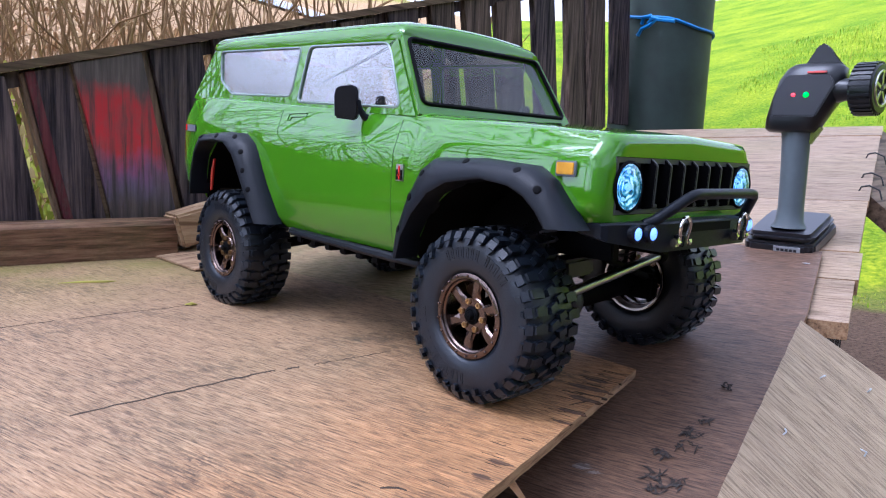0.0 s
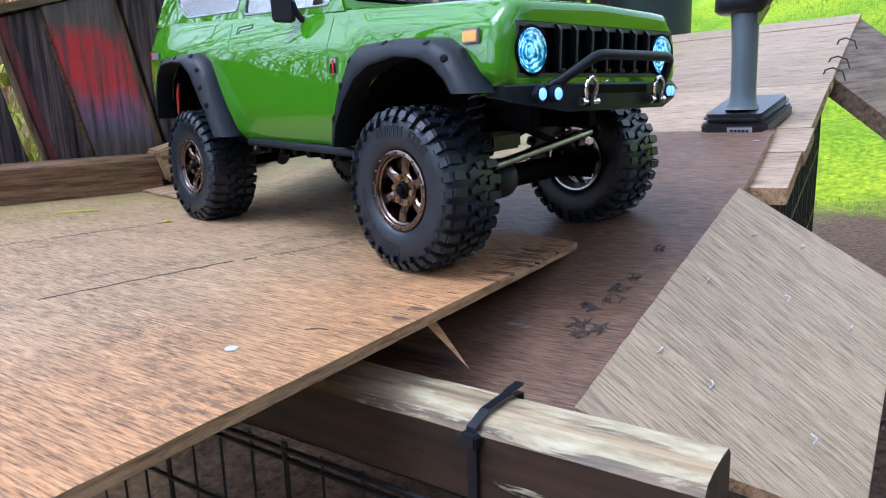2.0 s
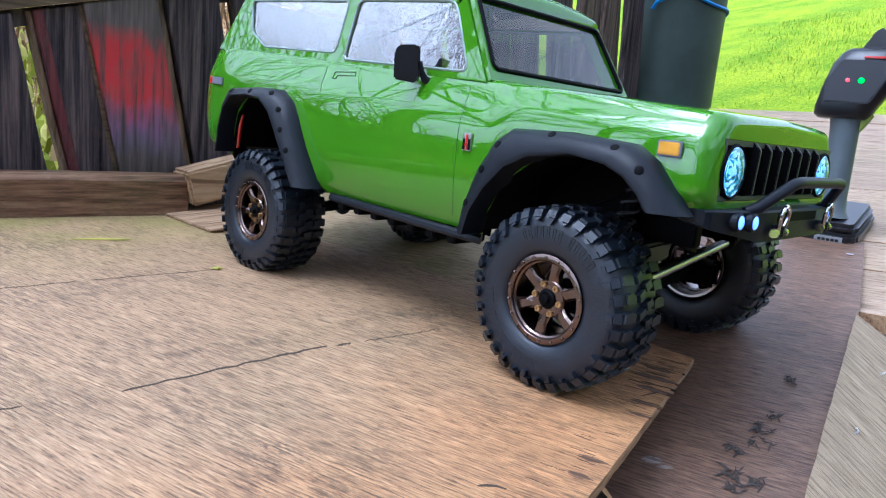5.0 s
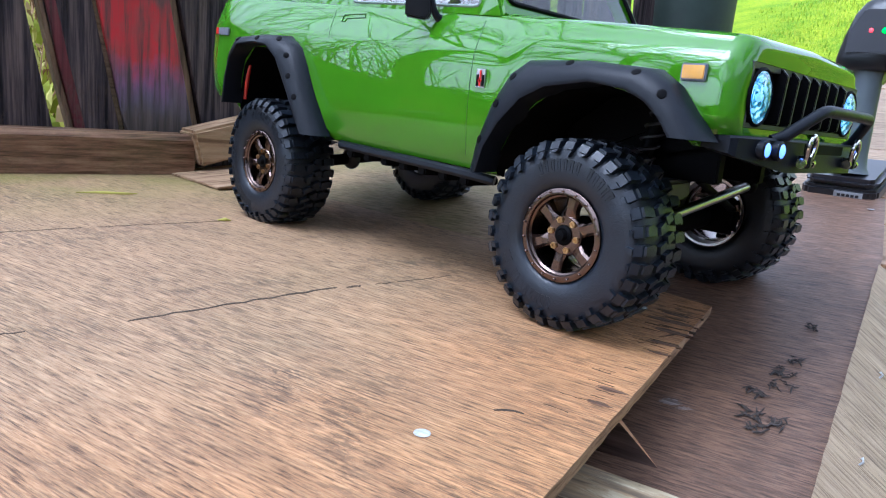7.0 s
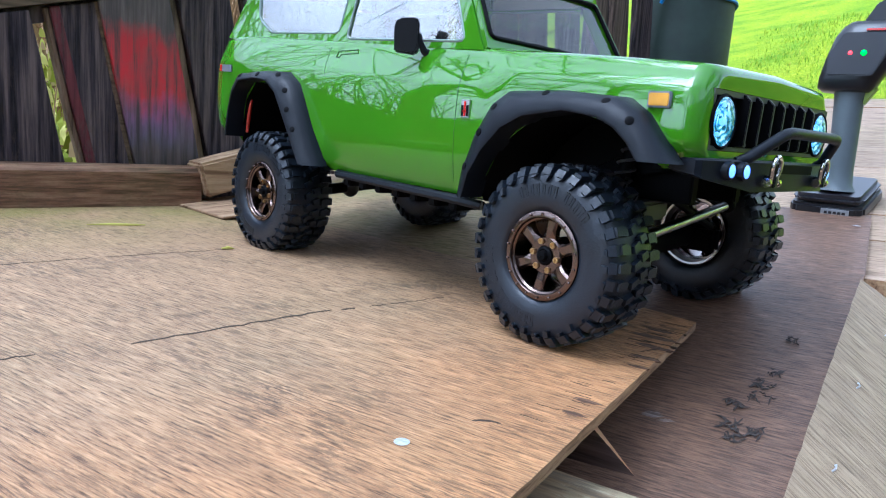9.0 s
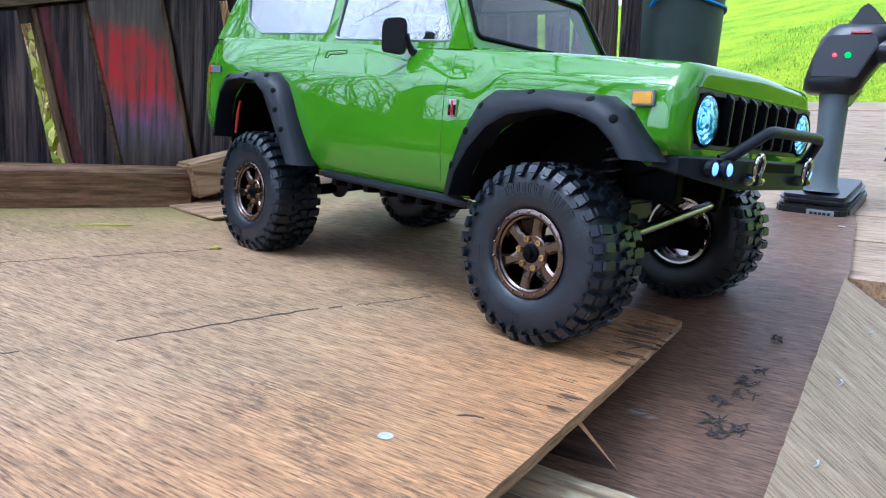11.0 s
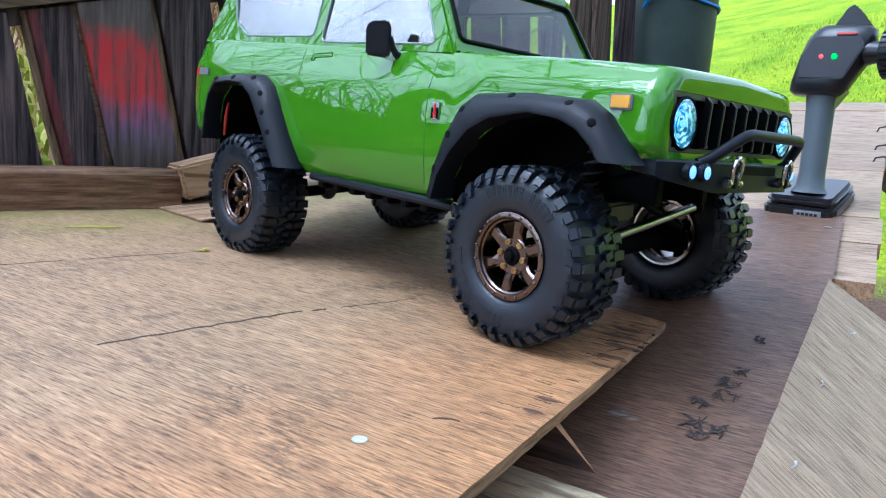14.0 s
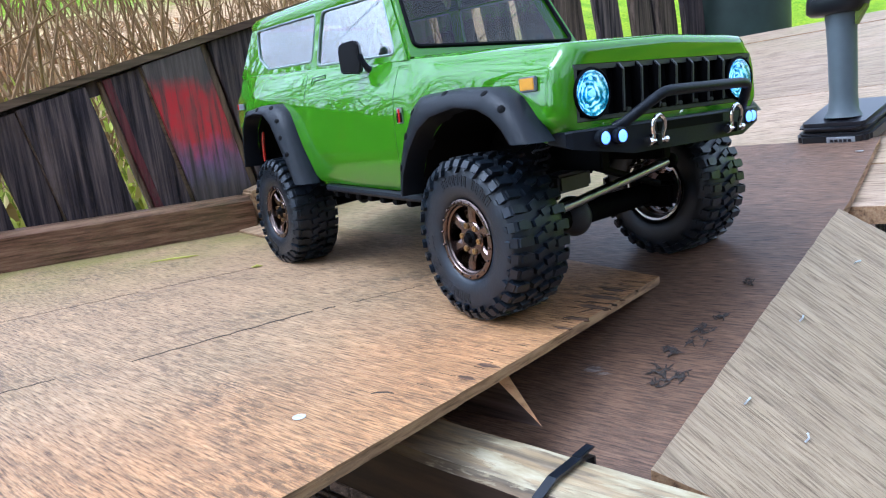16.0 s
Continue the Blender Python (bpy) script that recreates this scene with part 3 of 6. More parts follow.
def spray():
    """The graffiti board: red over violet and pale blue on grey wood."""
    m, nt, nd, ln, bs = nodes_of("spray_painted_board")
    vec = coords(nt, (1, 1, 0.05))
    fine = noise_tex(nt, vec, 150, 7, 0.65)
    timber = ramp(nt, fine, [(0.3, (0.03, 0.024, 0.022)), (0.5, (0.075, 0.055, 0.048)), (0.72, (0.15, 0.12, 0.10))])
    geo = nd.new("ShaderNodeTexCoord")
    sep = nd.new("ShaderNodeSeparateXYZ")
    ln.new(geo.outputs["Object"], sep.inputs[0])
    add = nd.new("ShaderNodeMath")
    add.operation = "MULTIPLY_ADD"
    ln.new(noise_tex(nt, coords(nt, (1, 1, 0.4)), 35, 5, 0.7), add.inputs[0])
    add.inputs[1].default_value = 0.07
    ln.new(sep.outputs[2], add.inputs[2])
    band = ramp(nt, add.outputs[0], [(0.105, (0, 0, 0)), (0.145, (0.55,) * 3), (0.18, (1, 1, 1)), (0.232, (1, 1, 1)), (0.258, (0, 0, 0))])
    hue = ramp(nt, add.outputs[0], [(0.115, (0.12, 0.15, 0.34)), (0.148, (0.28, 0.11, 0.28)), (0.178, (0.56, 0.014, 0.024)), (0.24, (0.42, 0.014, 0.018))])
    wear = ramp(nt, fine, [(0.36, (0.10,) * 3), (0.54, (0.97,) * 3)])
    patch = ramp(nt, noise_tex(nt, coords(nt, (1, 1, 0.6)), 22, 4, 0.6), [(0.34, (0.25,) * 3), (0.56, (1, 1, 1))])
    wear = mix(nt, 1.0, wear, patch, "MULTIPLY")
    fac = mix(nt, 1.0, band, wear, "MULTIPLY")
    ln.new(mix(nt, fac, timber, hue), bs.inputs["Base Color"])
    bs.inputs["Roughness"].default_value = 0.6
    add_bump(nt, bs, fine, 0.5, 0.001)
    return m


M_SPRAY = spray()
M_REDSTAIN = wood("red_stained_board", (0.03, 0.003, 0.006), (0.10, 0.006, 0.013), (0.15, 0.025, 0.028), along="z", grain=140, stain_amount=0.6)


def fence_top(y):
    return 0.255 + 0.285 * (y + 0.09)


def fence_foot(y):
    return max(0.012, z_b(FX, y) - 0.02)


def fence_board(y0, y1, material, back=0.0, lean=-0.21, top=0.0, below=0.02):
    bm = bmesh.new()
    rows = []
    yc = (y0 + y1) / 2
    lo, hi = fence_foot(yc) - below, fence_top(yc) + top - 0.010
    for i in range(7):
        z = lo + (hi - lo) * i / 6
        sh = lean * (z - 0.06 - max(0, 0.27 * yc)) + 0.0015 * noise.noise((z * 20, yc * 50, 1))
        x = FX - back - 0.02 * (z - 0.06)
        za, zb = z + 0.285 * (y0 - yc) * i / 6, z + 0.285 * (y1 - yc) * i / 6
        rows.append([(x, y0 + sh, za), (x, y1 + sh, zb), (x - 0.015, y1 + sh, zb), (x - 0.015, y0 + sh, za)])
    loft(bm, rows)
    bmesh.ops.bevel(bm, geom=[e for e in bm.edges], offset=0.0012, segments=1, affect="EDGES")
    return part("board", bm, material, fence, smooth=0)


fence_board(-0.268, -0.1895, M_FENCE_DARK)
fence_board(-0.312, -0.2725, M_FENCE_DARK, 0.003)
fence_board(-0.40, -0.326, M_FENCE_DARK)
fence_board(-0.49, -0.412, M_FENCE_DARK)
# thin brown strips here and below: board edges, their light put into the colour
fence_board(-0.2722, -0.2685, M_RAIL, 0.005)
fence_board(-0.1710, -0.1655, M_LIT_EDGE, 0.010)
b = fence_board(-0.165, -0.1185, M_FENCE_DARK, 0.006)
fence_board(-0.1180, -0.1125, M_RAIL, 0.005)
fence_board(-0.1655, -0.155, M_REDSTAIN, 0.0050, below=-0.03)
fence_board(-0.112, -0.0335, M_SPRAY)
fence_board(-0.029, -0.020, M_LIT_EDGE, 0.012)
fence_board(-0.018, 0.048, M_FENCE_DARK, 0.006)
y = 0.062
rnd = random.Random(5)
while y < 0.98:
    wd = rnd.uniform(0.05, 0.072)
    fence_board(y, y + wd, rnd.choice((M_FENCE, M_FENCE, M_FENCE_DARK)), rnd.uniform(0, 0.006), -0.21 + 0.12 * min(1, y), rnd.uniform(-0.015, 0.01))
    y += wd + rnd.uniform(0.02, 0.036)
for dz, th, dx, name in ((-0.027, 0.018, 0.017, "rail"), (-0.0085, 0.0095, 0.001, "cap")):
    bm = bmesh.new()
    rows = []
    for i in range(12):
        yy = -0.5 + 1.46 * i / 11
        sh = -0.04
        zz = fence_top(yy) + dz
        wid = 0.022 if name == "rail" else 0.036
        rows.append([(FX - dx, yy + sh, zz), (FX - dx - wid, yy + sh, zz), (FX - dx - wid, yy + sh, zz + th), (FX - dx, yy + sh, zz + th)])
    loft(bm, rows)
    part(name, bm, M_FENCE_DARK if name == "rail" else M_RAIL, fence, smooth=0)

M_BLOCK = wood("old_timber", (0.17, 0.095, 0.055), (0.38, 0.245, 0.145), (0.52, 0.37, 0.23), along="y", turn=-3, grain=140, stain_amount=0.25, moss=0.25)
M_FOOT = wood("reddish_timber", (0.06, 0.026, 0.016), (0.19, 0.095, 0.06), (0.34, 0.20, 0.125), along="y", grain=170, stain_amount=0.6, moss=0.25)
for dull in (M_BLOCK, M_FOOT):
    dull.node_tree.nodes["Principled BSDF"].inputs["Specular IOR Level"].default_value = 0.2

# the low beam along the fence's foot, and the block at its end
bm = bmesh.new()
rows = []
for i in range(9):
    yy = -0.62 + 0.572 * i / 8
    xx = -0.418 + 0.06 * (yy + 0.1) + 0.001 * noise.noise((yy * 30, 2, 0))
    z0 = 0.0132
    rows.append([(xx, yy, z0), (xx + 0.001, yy, z0 + 0.039), (xx - 0.004, yy, z0 + 0.045), (xx - 0.030, yy, z0 + 0.046), (xx - 0.034, yy, z0 + 0.041), (xx - 0.034, yy, z0)])
loft(bm, rows)
bmesh.ops.bevel(bm, geom=[e for e in bm.edges if len(e.link_faces) == 2 and e.calc_face_angle() > 0.5], offset=0.003, segments=2, affect="EDGES")
tagged(to_object("foot_beam", bm, M_FOOT, smooth=35), "reddish brown timber beam lying along the fence foot", "beam")
bm = bmesh.new()
box(bm, (0, 0, 0), (0.046, 0.20, 0.042), pose(-0.450, -0.042, 0.0235, 15, 0, -3), 0.003)
tagged(to_object("timber_block", bm, M_BLOCK, smooth=35), "sawn timber offcut lying up the slope by the fence", "timber")
bm = bmesh.new()
prism(bm, [(-0.075, 0.0127), (0.012, 0.0184), (0.012, 0.0231), (-0.075, 0.0150)], -0.434, -0.305, "x", 0.0008)
tagged(to_object("thin_board", bm, M_BLOCK, smooth=0), "thin reddish board scrap lying flat on the deck", "board")


# ---- the green post with its blue string ----
post = thing("round_post", "dark green painted round post with blue string", "post", kind="structure")
bm = bmesh.new()
PX, PY, PR = -0.458, 1.14, 0.112
turned(bm, [(PR * (1 + 0.004 * math.sin(k * 1.7)), -0.6 + 0.15 * k) for k in range(18)], 48, "z", (PX, PY, 0), True)
part("shaft", bm, M_POST, post, smooth=60)
bm = bmesh.new()
pts = []
for k in range(40):
    a = k * math.tau / 40
    pts.append((PX + (PR + 0.003) * math.cos(a), PY + (PR + 0.003) * math.sin(a), 0.470 - 0.20 * (PR * math.cos(a)) * 0.7 - 0.10 * PR * math.sin(a) + 0.003 * math.sin(5 * a)))
tube(bm, pts, 0.0035, 6, True)
part("string", bm, M_STRING, post, "blue nylon string")
bm = bmesh.new()
kx, ky, kz = PX + 0.035, PY - PR - 0.004, 0.462
for pts in ([(-0.02, 0, 0), (-0.012, -0.008, 0.012), (0.006, -0.01, 0.014), (0.016, -0.006, 0.002), (0.004, -0.008, -0.006), (-0.016, -0.006, -0.012), (-0.026, -0.004, -0.026)], [(0, -0.006, 0), (0.012, -0.012, 0.008), (0.024, -0.006, 0.004), (0.06, 0.0, -0.002)]):
    tube(bm, [(kx + a, ky + b, kz + c) for a, b, c in pts], 0.0042, 6)
part("knot", bm, M_STRING, post, "blue nylon string knot")
bm = bmesh.new()
box(bm, (-0.628, 0.985, 0.0), (-0.575, 1.035, 0.75), None, 0.003)
tagged(to_object("dark_stake", bm, M_FENCE_DARK, smooth=0), "black square timber stake beside the round post", "stake")

# the plank wired to the ramp's side, with its wire ties
side_plank = thing("wired_plank", "dark weathered plank wired to the ramp side", "plank")
bm = bmesh.new()
out = Vector((0.30, 0.06, -0.25))
top0, top1 = Vector((0.176, 0.545, 0.131)), Vector((0.090, 0.895, 0.226))
thick = Vector((-0.012, 0.0, -0.016))
loft(bm, [[top0, top1, top1 + thick, top0 + thick], [top0 + out, top1 + out, top1 + out + thick, top0 + out + thick]])
part("board", bm, M_RAIL, side_plank, smooth=0)
for yy in (0.545, 0.60, 0.70):
    bm = bmesh.new()
    xx = 0.271 - 0.258 * (yy - 0.199) - 0.012
    zz = z_b(xx, yy) - 0.0065
    pts = [(xx - 0.002, yy, zz - 0.004), (xx + 0.001, yy, zz + 0.004), (xx + 0.010, yy - 0.002, zz + 0.006), (xx + 0.022, yy - 0.004, zz + 0.001), (xx + 0.026, yy - 0.005, zz - 0.010)]
    tube(bm, pts, 0.0011, 6)
    part("wire_tie", bm, M_WIRE, side_plank, "bent black wire tie")
bm = bmesh.new()
for yy, h in ((0.585, 0.55), (0.33, 0.5)):
    box(bm, (-0.05, yy, -0.43), (-0.015, yy + 0.03, z_b(0.0, yy) - 0.030), None, 0.002)
tagged(to_object("ramp_leg", bm, M_FENCE, smooth=0), "rough dark timber legs under the ramp", "leg", kind="structure")

# nails, staples and scraps lying on the sheets
def nail_head(x, y, top, r, name="nail", h=0.0012):
    bm = bmesh.new()
    turned(bm, [(r * 0.3, -0.004), (r * 0.3, h * 0.2), (r, h * 0.2), (r, h * 0.7), (r * 0.6, h)], 14, "z", (0, 0, 0), True)
    ob = tagged(to_object(name, bm, M_NAIL), "bright zinc nail head in the plywood", "nail", "nails in the sheets")
    ob.location = (x, y, top(x, y))
    return ob


nail_head(0.209, -0.2605, z_a, 0.0032, h=0.0005)
nail_head(0.206, 0.284, z_b, 0.0034, h=0.0005)


def staple(x, y, turn):
    bm = bmesh.new()
    tube(bm, [(0, -0.0026, -0.002), (0, -0.0026, 0.0014), (0.0004, 0.0026, 0.0018), (0, 0.0026, -0.002)], 0.00055, 6)
    ob = tagged(to_object("staple", bm, M_NAIL), "bent steel staple standing out of the plywood", "staple", "staples in the side sheet")
    ob.matrix_world = pose(x, y, z_c(x, y), 0, 38, turn)
    return ob


for x, y, a in ((0.304, -0.049, 20), (0.3285, -0.035, 40), (0.2795, 0.122, 0), (0.372, 0.0, 60), (0.288, 0.035, 30), (0.30, 0.16, 10), (0.318, 0.09, 70), (0.35, 0.12, 20)):
    staple(x, y, a)


# ---- the model truck ----
YC = -0.008
truck = thing("model_truck", "glossy green scale model off-road truck with big tyres", "model truck", at=pose(0, YC, 0))


def with_mirror(fn):
    for side in (-1, 1):
        fn(side)


def belt(x):
    """Height of the shoulder along the body."""
    return 0.186 - 0.062 * x if x < 0.07 else 0.1817 - 0.075 * (x - 0.07)


def half_width(x):
    if x > 0.16:
        return 0.0975 - 0.7 * (x - 0.16) ** 2
    if x < -0.2:
        return 0.0975 - 1.1 * (x + 0.2) ** 2
    return 0.0975


def section(x, grow=0.0, lift=0.0):
    """Right half of the lower body's outline, from the middle of the floor to the middle of the top."""
    w_, b = half_width(x) + grow, belt(x) + lift
    sill = 0.0845 - 0.02 * x
    if x > 0.17:
        sill = 0.0845 - 0.02 * x + min(1, (x - 0.17) / 0.02) * 0.0350
    if x < -0.21:
        sill = 0.0887 + min(1, (-0.21 - x) / 0.03) * 0.018
    rise = min(1.0, max(0.0, (x - 0.088) / 0.022))
    crease = b - 0.0235 + 0.0090 * rise * rise * (3 - 2 * rise)
    pts = [(0, sill), (w_ - 0.014, sill), (w_ - 0.008, sill + 0.002), (w_ - 0.0024, sill + 0.010), (w_ - 0.0002, max(crease - 0.046, sill + 0.013)), (w_ + 0.0002, max(crease - 0.032, sill + 0.016)), (w_ - 0.0006, crease - 0.014), (w_ - 0.0016, crease - 0.004), (w_ - 0.0030, crease), (w_ - 0.0045, crease + 0.0035),
           (w_ - 0.010, b - 0.006), (w_ - 0.0125, b - 0.002), (w_ - 0.016, b - 0.0002), (w_ - 0.03, b + 0.0006), (0, b + 0.0025)]
    return pts


def body_rows(xs, grow=0.0, lift=0.0):
    rows = []
    for x in xs:
        half = section(x, grow, lift)
        rows.append([(x, -y, z) for y, z in half] + [(x, y, z) for y, z in half[-2:0:-1]])
    return rows


FRONT_ARCH = [(0.088, 0.04), (0.092, 0.088), (0.110, 0.120), (0.135, 0.1375), (0.165, 0.1415), (0.195, 0.135), (0.211, 0.122), (0.214, 0.04)]
REAR_ARCH = [(-0.222, 0.04), (-0.214, 0.112), (-0.205, 0.140), (-0.189, 0.156), (-0.147, 0.155), (-0.124, 0.136), (-0.092, 0.098), (-0.076, 0.04)]
bm = bmesh.new()
xs = [-0.284, -0.281, -0.276, -0.268] + [-0.262 + 0.0115 * k for k in range(42)] + [0.2165, 0.2225]
rows = body_rows(xs)
for th in (10, 20, 30, 40, 50, 60, 70, 80, 90):
    cut = 0.0110 * (1 - math.cos(radians(th)))
    rows.append([(0.2225 + 0.0112 * math.sin(radians(th)), y, z) for x, y, z in body_rows([0.2225], -cut, -cut * 0.6)[0]])
    rows[-1] = [(x, y, z + (cut * 0.3 if z < 0.125 else 0)) for x, y, z in rows[-1]]
for i, shrink in ((0, 0.90), (1, 0.955), (2, 0.985)):
    zc = 0.142
    rows[i] = [(x, y * (shrink + 1) / 2, zc + (z - zc) * shrink) for x, y, z in rows[i]]
loft(bm, rows)
body = to_object("body", bm, M_GREEN, truck, "glossy green painted bodyshell", smooth=38)
cuts = []
for k, prof in enumerate((FRONT_ARCH, REAR_ARCH)):
    for side in (-1, 1):
        bm = bmesh.new()
        prism(bm, prof, side * 0.040, side * 0.14)
        cuts.append(to_object("cut", bm, M_DARK, smooth=0))
bm = bmesh.new()
box(bm, (-0.235, -0.080, 0.160), (0.060, 0.080, 0.26))
cuts.append(to_object("cut", bm, M_DARK, smooth=0))
bm = bmesh.new()
box(bm, (0.229, -0.0815, 0.1265), (0.26, 0.0815, 0.1575))
cuts.append(to_object("cut", bm, M_DARK, smooth=0))
bm = bmesh.new()
box(bm, (-0.262, -0.082, 0.04), (0.224, 0.082, 0.128))
cuts.append(to_object("cut", bm, M_DARK, smooth=0))
for c in cuts:
    c.matrix_world = pose(0, YC, 0)
    mod = body.modifiers.new("cut", "BOOLEAN")
    mod.operation, mod.solver, mod.object = "DIFFERENCE", "EXACT", c
    mod.material_mode = "TRANSFER"
bpy.context.view_layer.update()
cut_mesh = bpy.data.meshes.new_from_object(body.evaluated_get(bpy.context.evaluated_depsgraph_get()))
body.modifiers.clear()
body.data = cut_mesh
cut_mesh.shade_smooth()
cut_mesh.set_sharp_from_angle(angle=radians(30))
for c in cuts:
    bpy.data.objects.remove(c)


# dark liners inside the wheel arches
def liner(prof, side):
    bm = bmesh.new()
    off = [(x, max(z, 0.1185 if x > 0.2 else 0.107 if x < -0.2 else 0.088) - 0.0006) for x, z in prof]
    loft(bm, [[(x, side * 0.0392, z) for x, z in off], [(x, side * 0.0965, z) for x, z in off]], closed=False, caps=False)
    vs = [bm.verts.new((x, side * 0.0408, z)) for x, z in off]
    bm.faces.new(vs)
    part("wheel_well", bm, M_DARK, truck)


for prof in (FRONT_ARCH, REAR_ARCH):
    for side in (-1, 1):
        liner(prof, side)


# fender flares, with black discs standing for the dark of recessed bolt holes
FLARE_F = [(0.084, 0.086), (0.0865, 0.105), (0.094, 0.127), (0.106, 0.146), (0.116, 0.1525), (0.156, 0.1535), (0.196, 0.1505), (0.208, 0.143), (0.219, 0.130), (0.229, 0.1185)]
FLARE_FI = [(0.0945, 0.086), (0.0985, 0.101), (0.108, 0.116), (0.122, 0.130), (0.138, 0.1375), (0.165, 0.1415), (0.185, 0.1390), (0.197, 0.1340), (0.206, 0.1265), (0.212, 0.1185)]
FLARE_R = [(-0.223, 0.106), (-0.219, 0.130), (-0.213, 0.152), (-0.203, 0.1635), (-0.165, 0.1655), (-0.133, 0.1645), (-0.117, 0.1555), (-0.107, 0.141), (-0.094, 0.117), (-0.077, 0.090)]
FLARE_RI = [(-0.214, 0.106), (-0.2105, 0.128), (-0.204, 0.145), (-0.192, 0.1555), (-0.168, 0.1575), (-0.147, 0.1555), (-0.132, 0.146), (-0.121, 0.131), (-0.108, 0.113), (-0.092, 0.090)]


def flare(outer, inner, side, holes):
    bm = bmesh.new()
    rows = []
    for (ox, oz), (ix, iz) in zip(outer, inner):
        def at(f, y):
            return (ox + (ix - ox) * f, side * y, oz + (iz - oz) * f)
        rows.append([at(0, 0.094), at(0.02, 0.1005), at(0.14, 0.1065), at(0.38, 0.1105), at(0.85, 0.1135), at(0.97, 0.1130), at(1.0, 0.1110), at(1.0, 0.094)])
    loft(bm, rows)
    ob = part("fender_flare", bm, M_BLACK, truck, "matt black plastic fender flare", smooth=50)

    def face(i, f):
        i = min(max(i, 0.0), len(outer) - 1.001)
        k, r = int(i), i - int(i)
        o = Vector(outer[k]).lerp(Vector(outer[k + 1]), r)
        n = Vector(inner[k]).lerp(Vector(inner[k + 1]), r)
        y = 0.1065 + (f - 0.14) / 0.24 * 0.004 if f < 0.38 else 0.1105 + (f - 0.38) / 0.47 * 0.003
        p = o.lerp(n, f)
        return Vector((p.x, side * y, p.y))

    for x, z, f in holes:
        bm = bmesh.new()
        turned(bm, [(0.0024, -0.003), (0.0024, 0.0003), (0.0014, 0.0006)], 14, "z", (0, 0, 0), True)
        bolt = part("bolt", bm, M_DARK, ob)
        spot = min(((i + a / 8, 0.14 + b * 0.03) for i in range(len(outer) - 1) for a in range(8) for b in range(15)), key=lambda q: (face(*q) - Vector((x, face(*q).y, z))).length)
        up = (face(spot[0] + 0.02, spot[1]) - face(spot[0] - 0.02, spot[1])).cross(face(spot[0], spot[1] + 0.02) - face(spot[0], spot[1] - 0.02)).normalized()
        if up.y * side < 0:
            up = -up
        bolt.matrix_basis = Matrix.Translation(face(*spot)) @ up.to_track_quat("Z", "Y").to_matrix().to_4x4()
    return ob


F_HOLES = [(0.147, 0.1500, 0.1064), (0.188, 0.1485, 0.1064), (0.2055, 0.1375, 0.1080), (0.112, 0.1425, 0.1055), (0.1020, 0.1260, 0.1075), (0.0935, 0.1050, 0.1085)]
R_HOLES = [(-0.195, 0.1605, 0.1066), (-0.164, 0.162, 0.1066), (-0.134, 0.161, 0.1066), (-0.1200, 0.1490, 0.1070), (-0.1135, 0.1330, 0.1085), (-0.1030, 0.1160, 0.1085)]
for side in (-1, 1):
    flare(FLARE_F, FLARE_FI, side, F_HOLES)
    flare(FLARE_R, FLARE_RI, side, R_HOLES)


# greenhouse: pillars, roof and windows
def cabin_y(z, x=0.0):
    f = (z - 0.188) / 0.055
    return 0.0845 - 0.0105 * f


W_REAR = [(-0.228, 0.2440), (-0.081, 0.2370), (-0.085, 0.1965), (-0.192, 0.2015), (-0.218, 0.2150)]
W_DOOR = [(-0.069, 0.2370), (0.033, 0.2320), (0.0385, 0.226), (0.060, 0.1850), (-0.074, 0.1915)]
P_REAR = [(-0.240, 0.250), (-0.075, 0.2435), (-0.0795, 0.187), (-0.245, 0.196), (-0.272, 0.200)]
P_DOOR = [(-0.075, 0.2435), (0.036, 0.2385), (0.044, 0.2340), (0.078, 0.1790), (-0.0795, 0.187)]


def rounded(pts, r, n=3):
    out = []
    m = len(pts)
    for i in range(m):
        p, a, b = Vector(pts[i]), Vector(pts[i - 1]), Vector(pts[(i + 1) % m])
        p0, p1 = p + (a - p).normalized() * r, p + (b - p).normalized() * r
        for k in range(n + 1):
            t = k / n
            out.append(tuple((1 - t) ** 2 * p0 + 2 * t * (1 - t) * p + t * t * p1))
    return out


def cabin_side(outer, inner, side, top):
    o, i = rounded(outer, 0.0008), rounded(inner, 0.006)
    bm = bmesh.new()
    rows = []
    for ring, inset in ((o, 0.0), (i, 0.0), (i, 0.0035), (o, 0.0035)):
        rows.append([bm.verts.new((x, side * (cabin_y(z) - inset), z)) for x, z in ring])
    n = len(o)
    for a, b in zip(rows, rows[1:] + rows[:1]):
        for k in range(n):
            bm.faces.new((a[k], a[(k + 1) % n], b[(k + 1) % n], b[k]))
    part("pillar_panel", bm, M_GREEN, truck, "glossy green painted window surround", smooth=40)
    pane = rounded([(x, z) for x, z in inner], 0.006)
    bm = bmesh.new()
    bm.faces.new([bm.verts.new((x, side * (cabin_y(z) - 0.0012), z)) for x, z in pane])
    g = part("side_window", bm, M_GLASS_SIDE, truck, "clear rippled plastic window", smooth=0, out=(0, side, 0))
    g.visible_shadow = False
    bm = bmesh.new()
    tube(bm, [(x, side * (cabin_y(z) - 0.0004), z) for x, z in pane], 0.0011, 6, True)
    part("window_trim", bm, M_TRIM, truck, "thin pale grey window trim")


for side in (-1, 1):
    cabin_side(P_REAR, W_REAR, side, 0)
    cabin_side(P_DOOR, W_DOOR, side, 0)

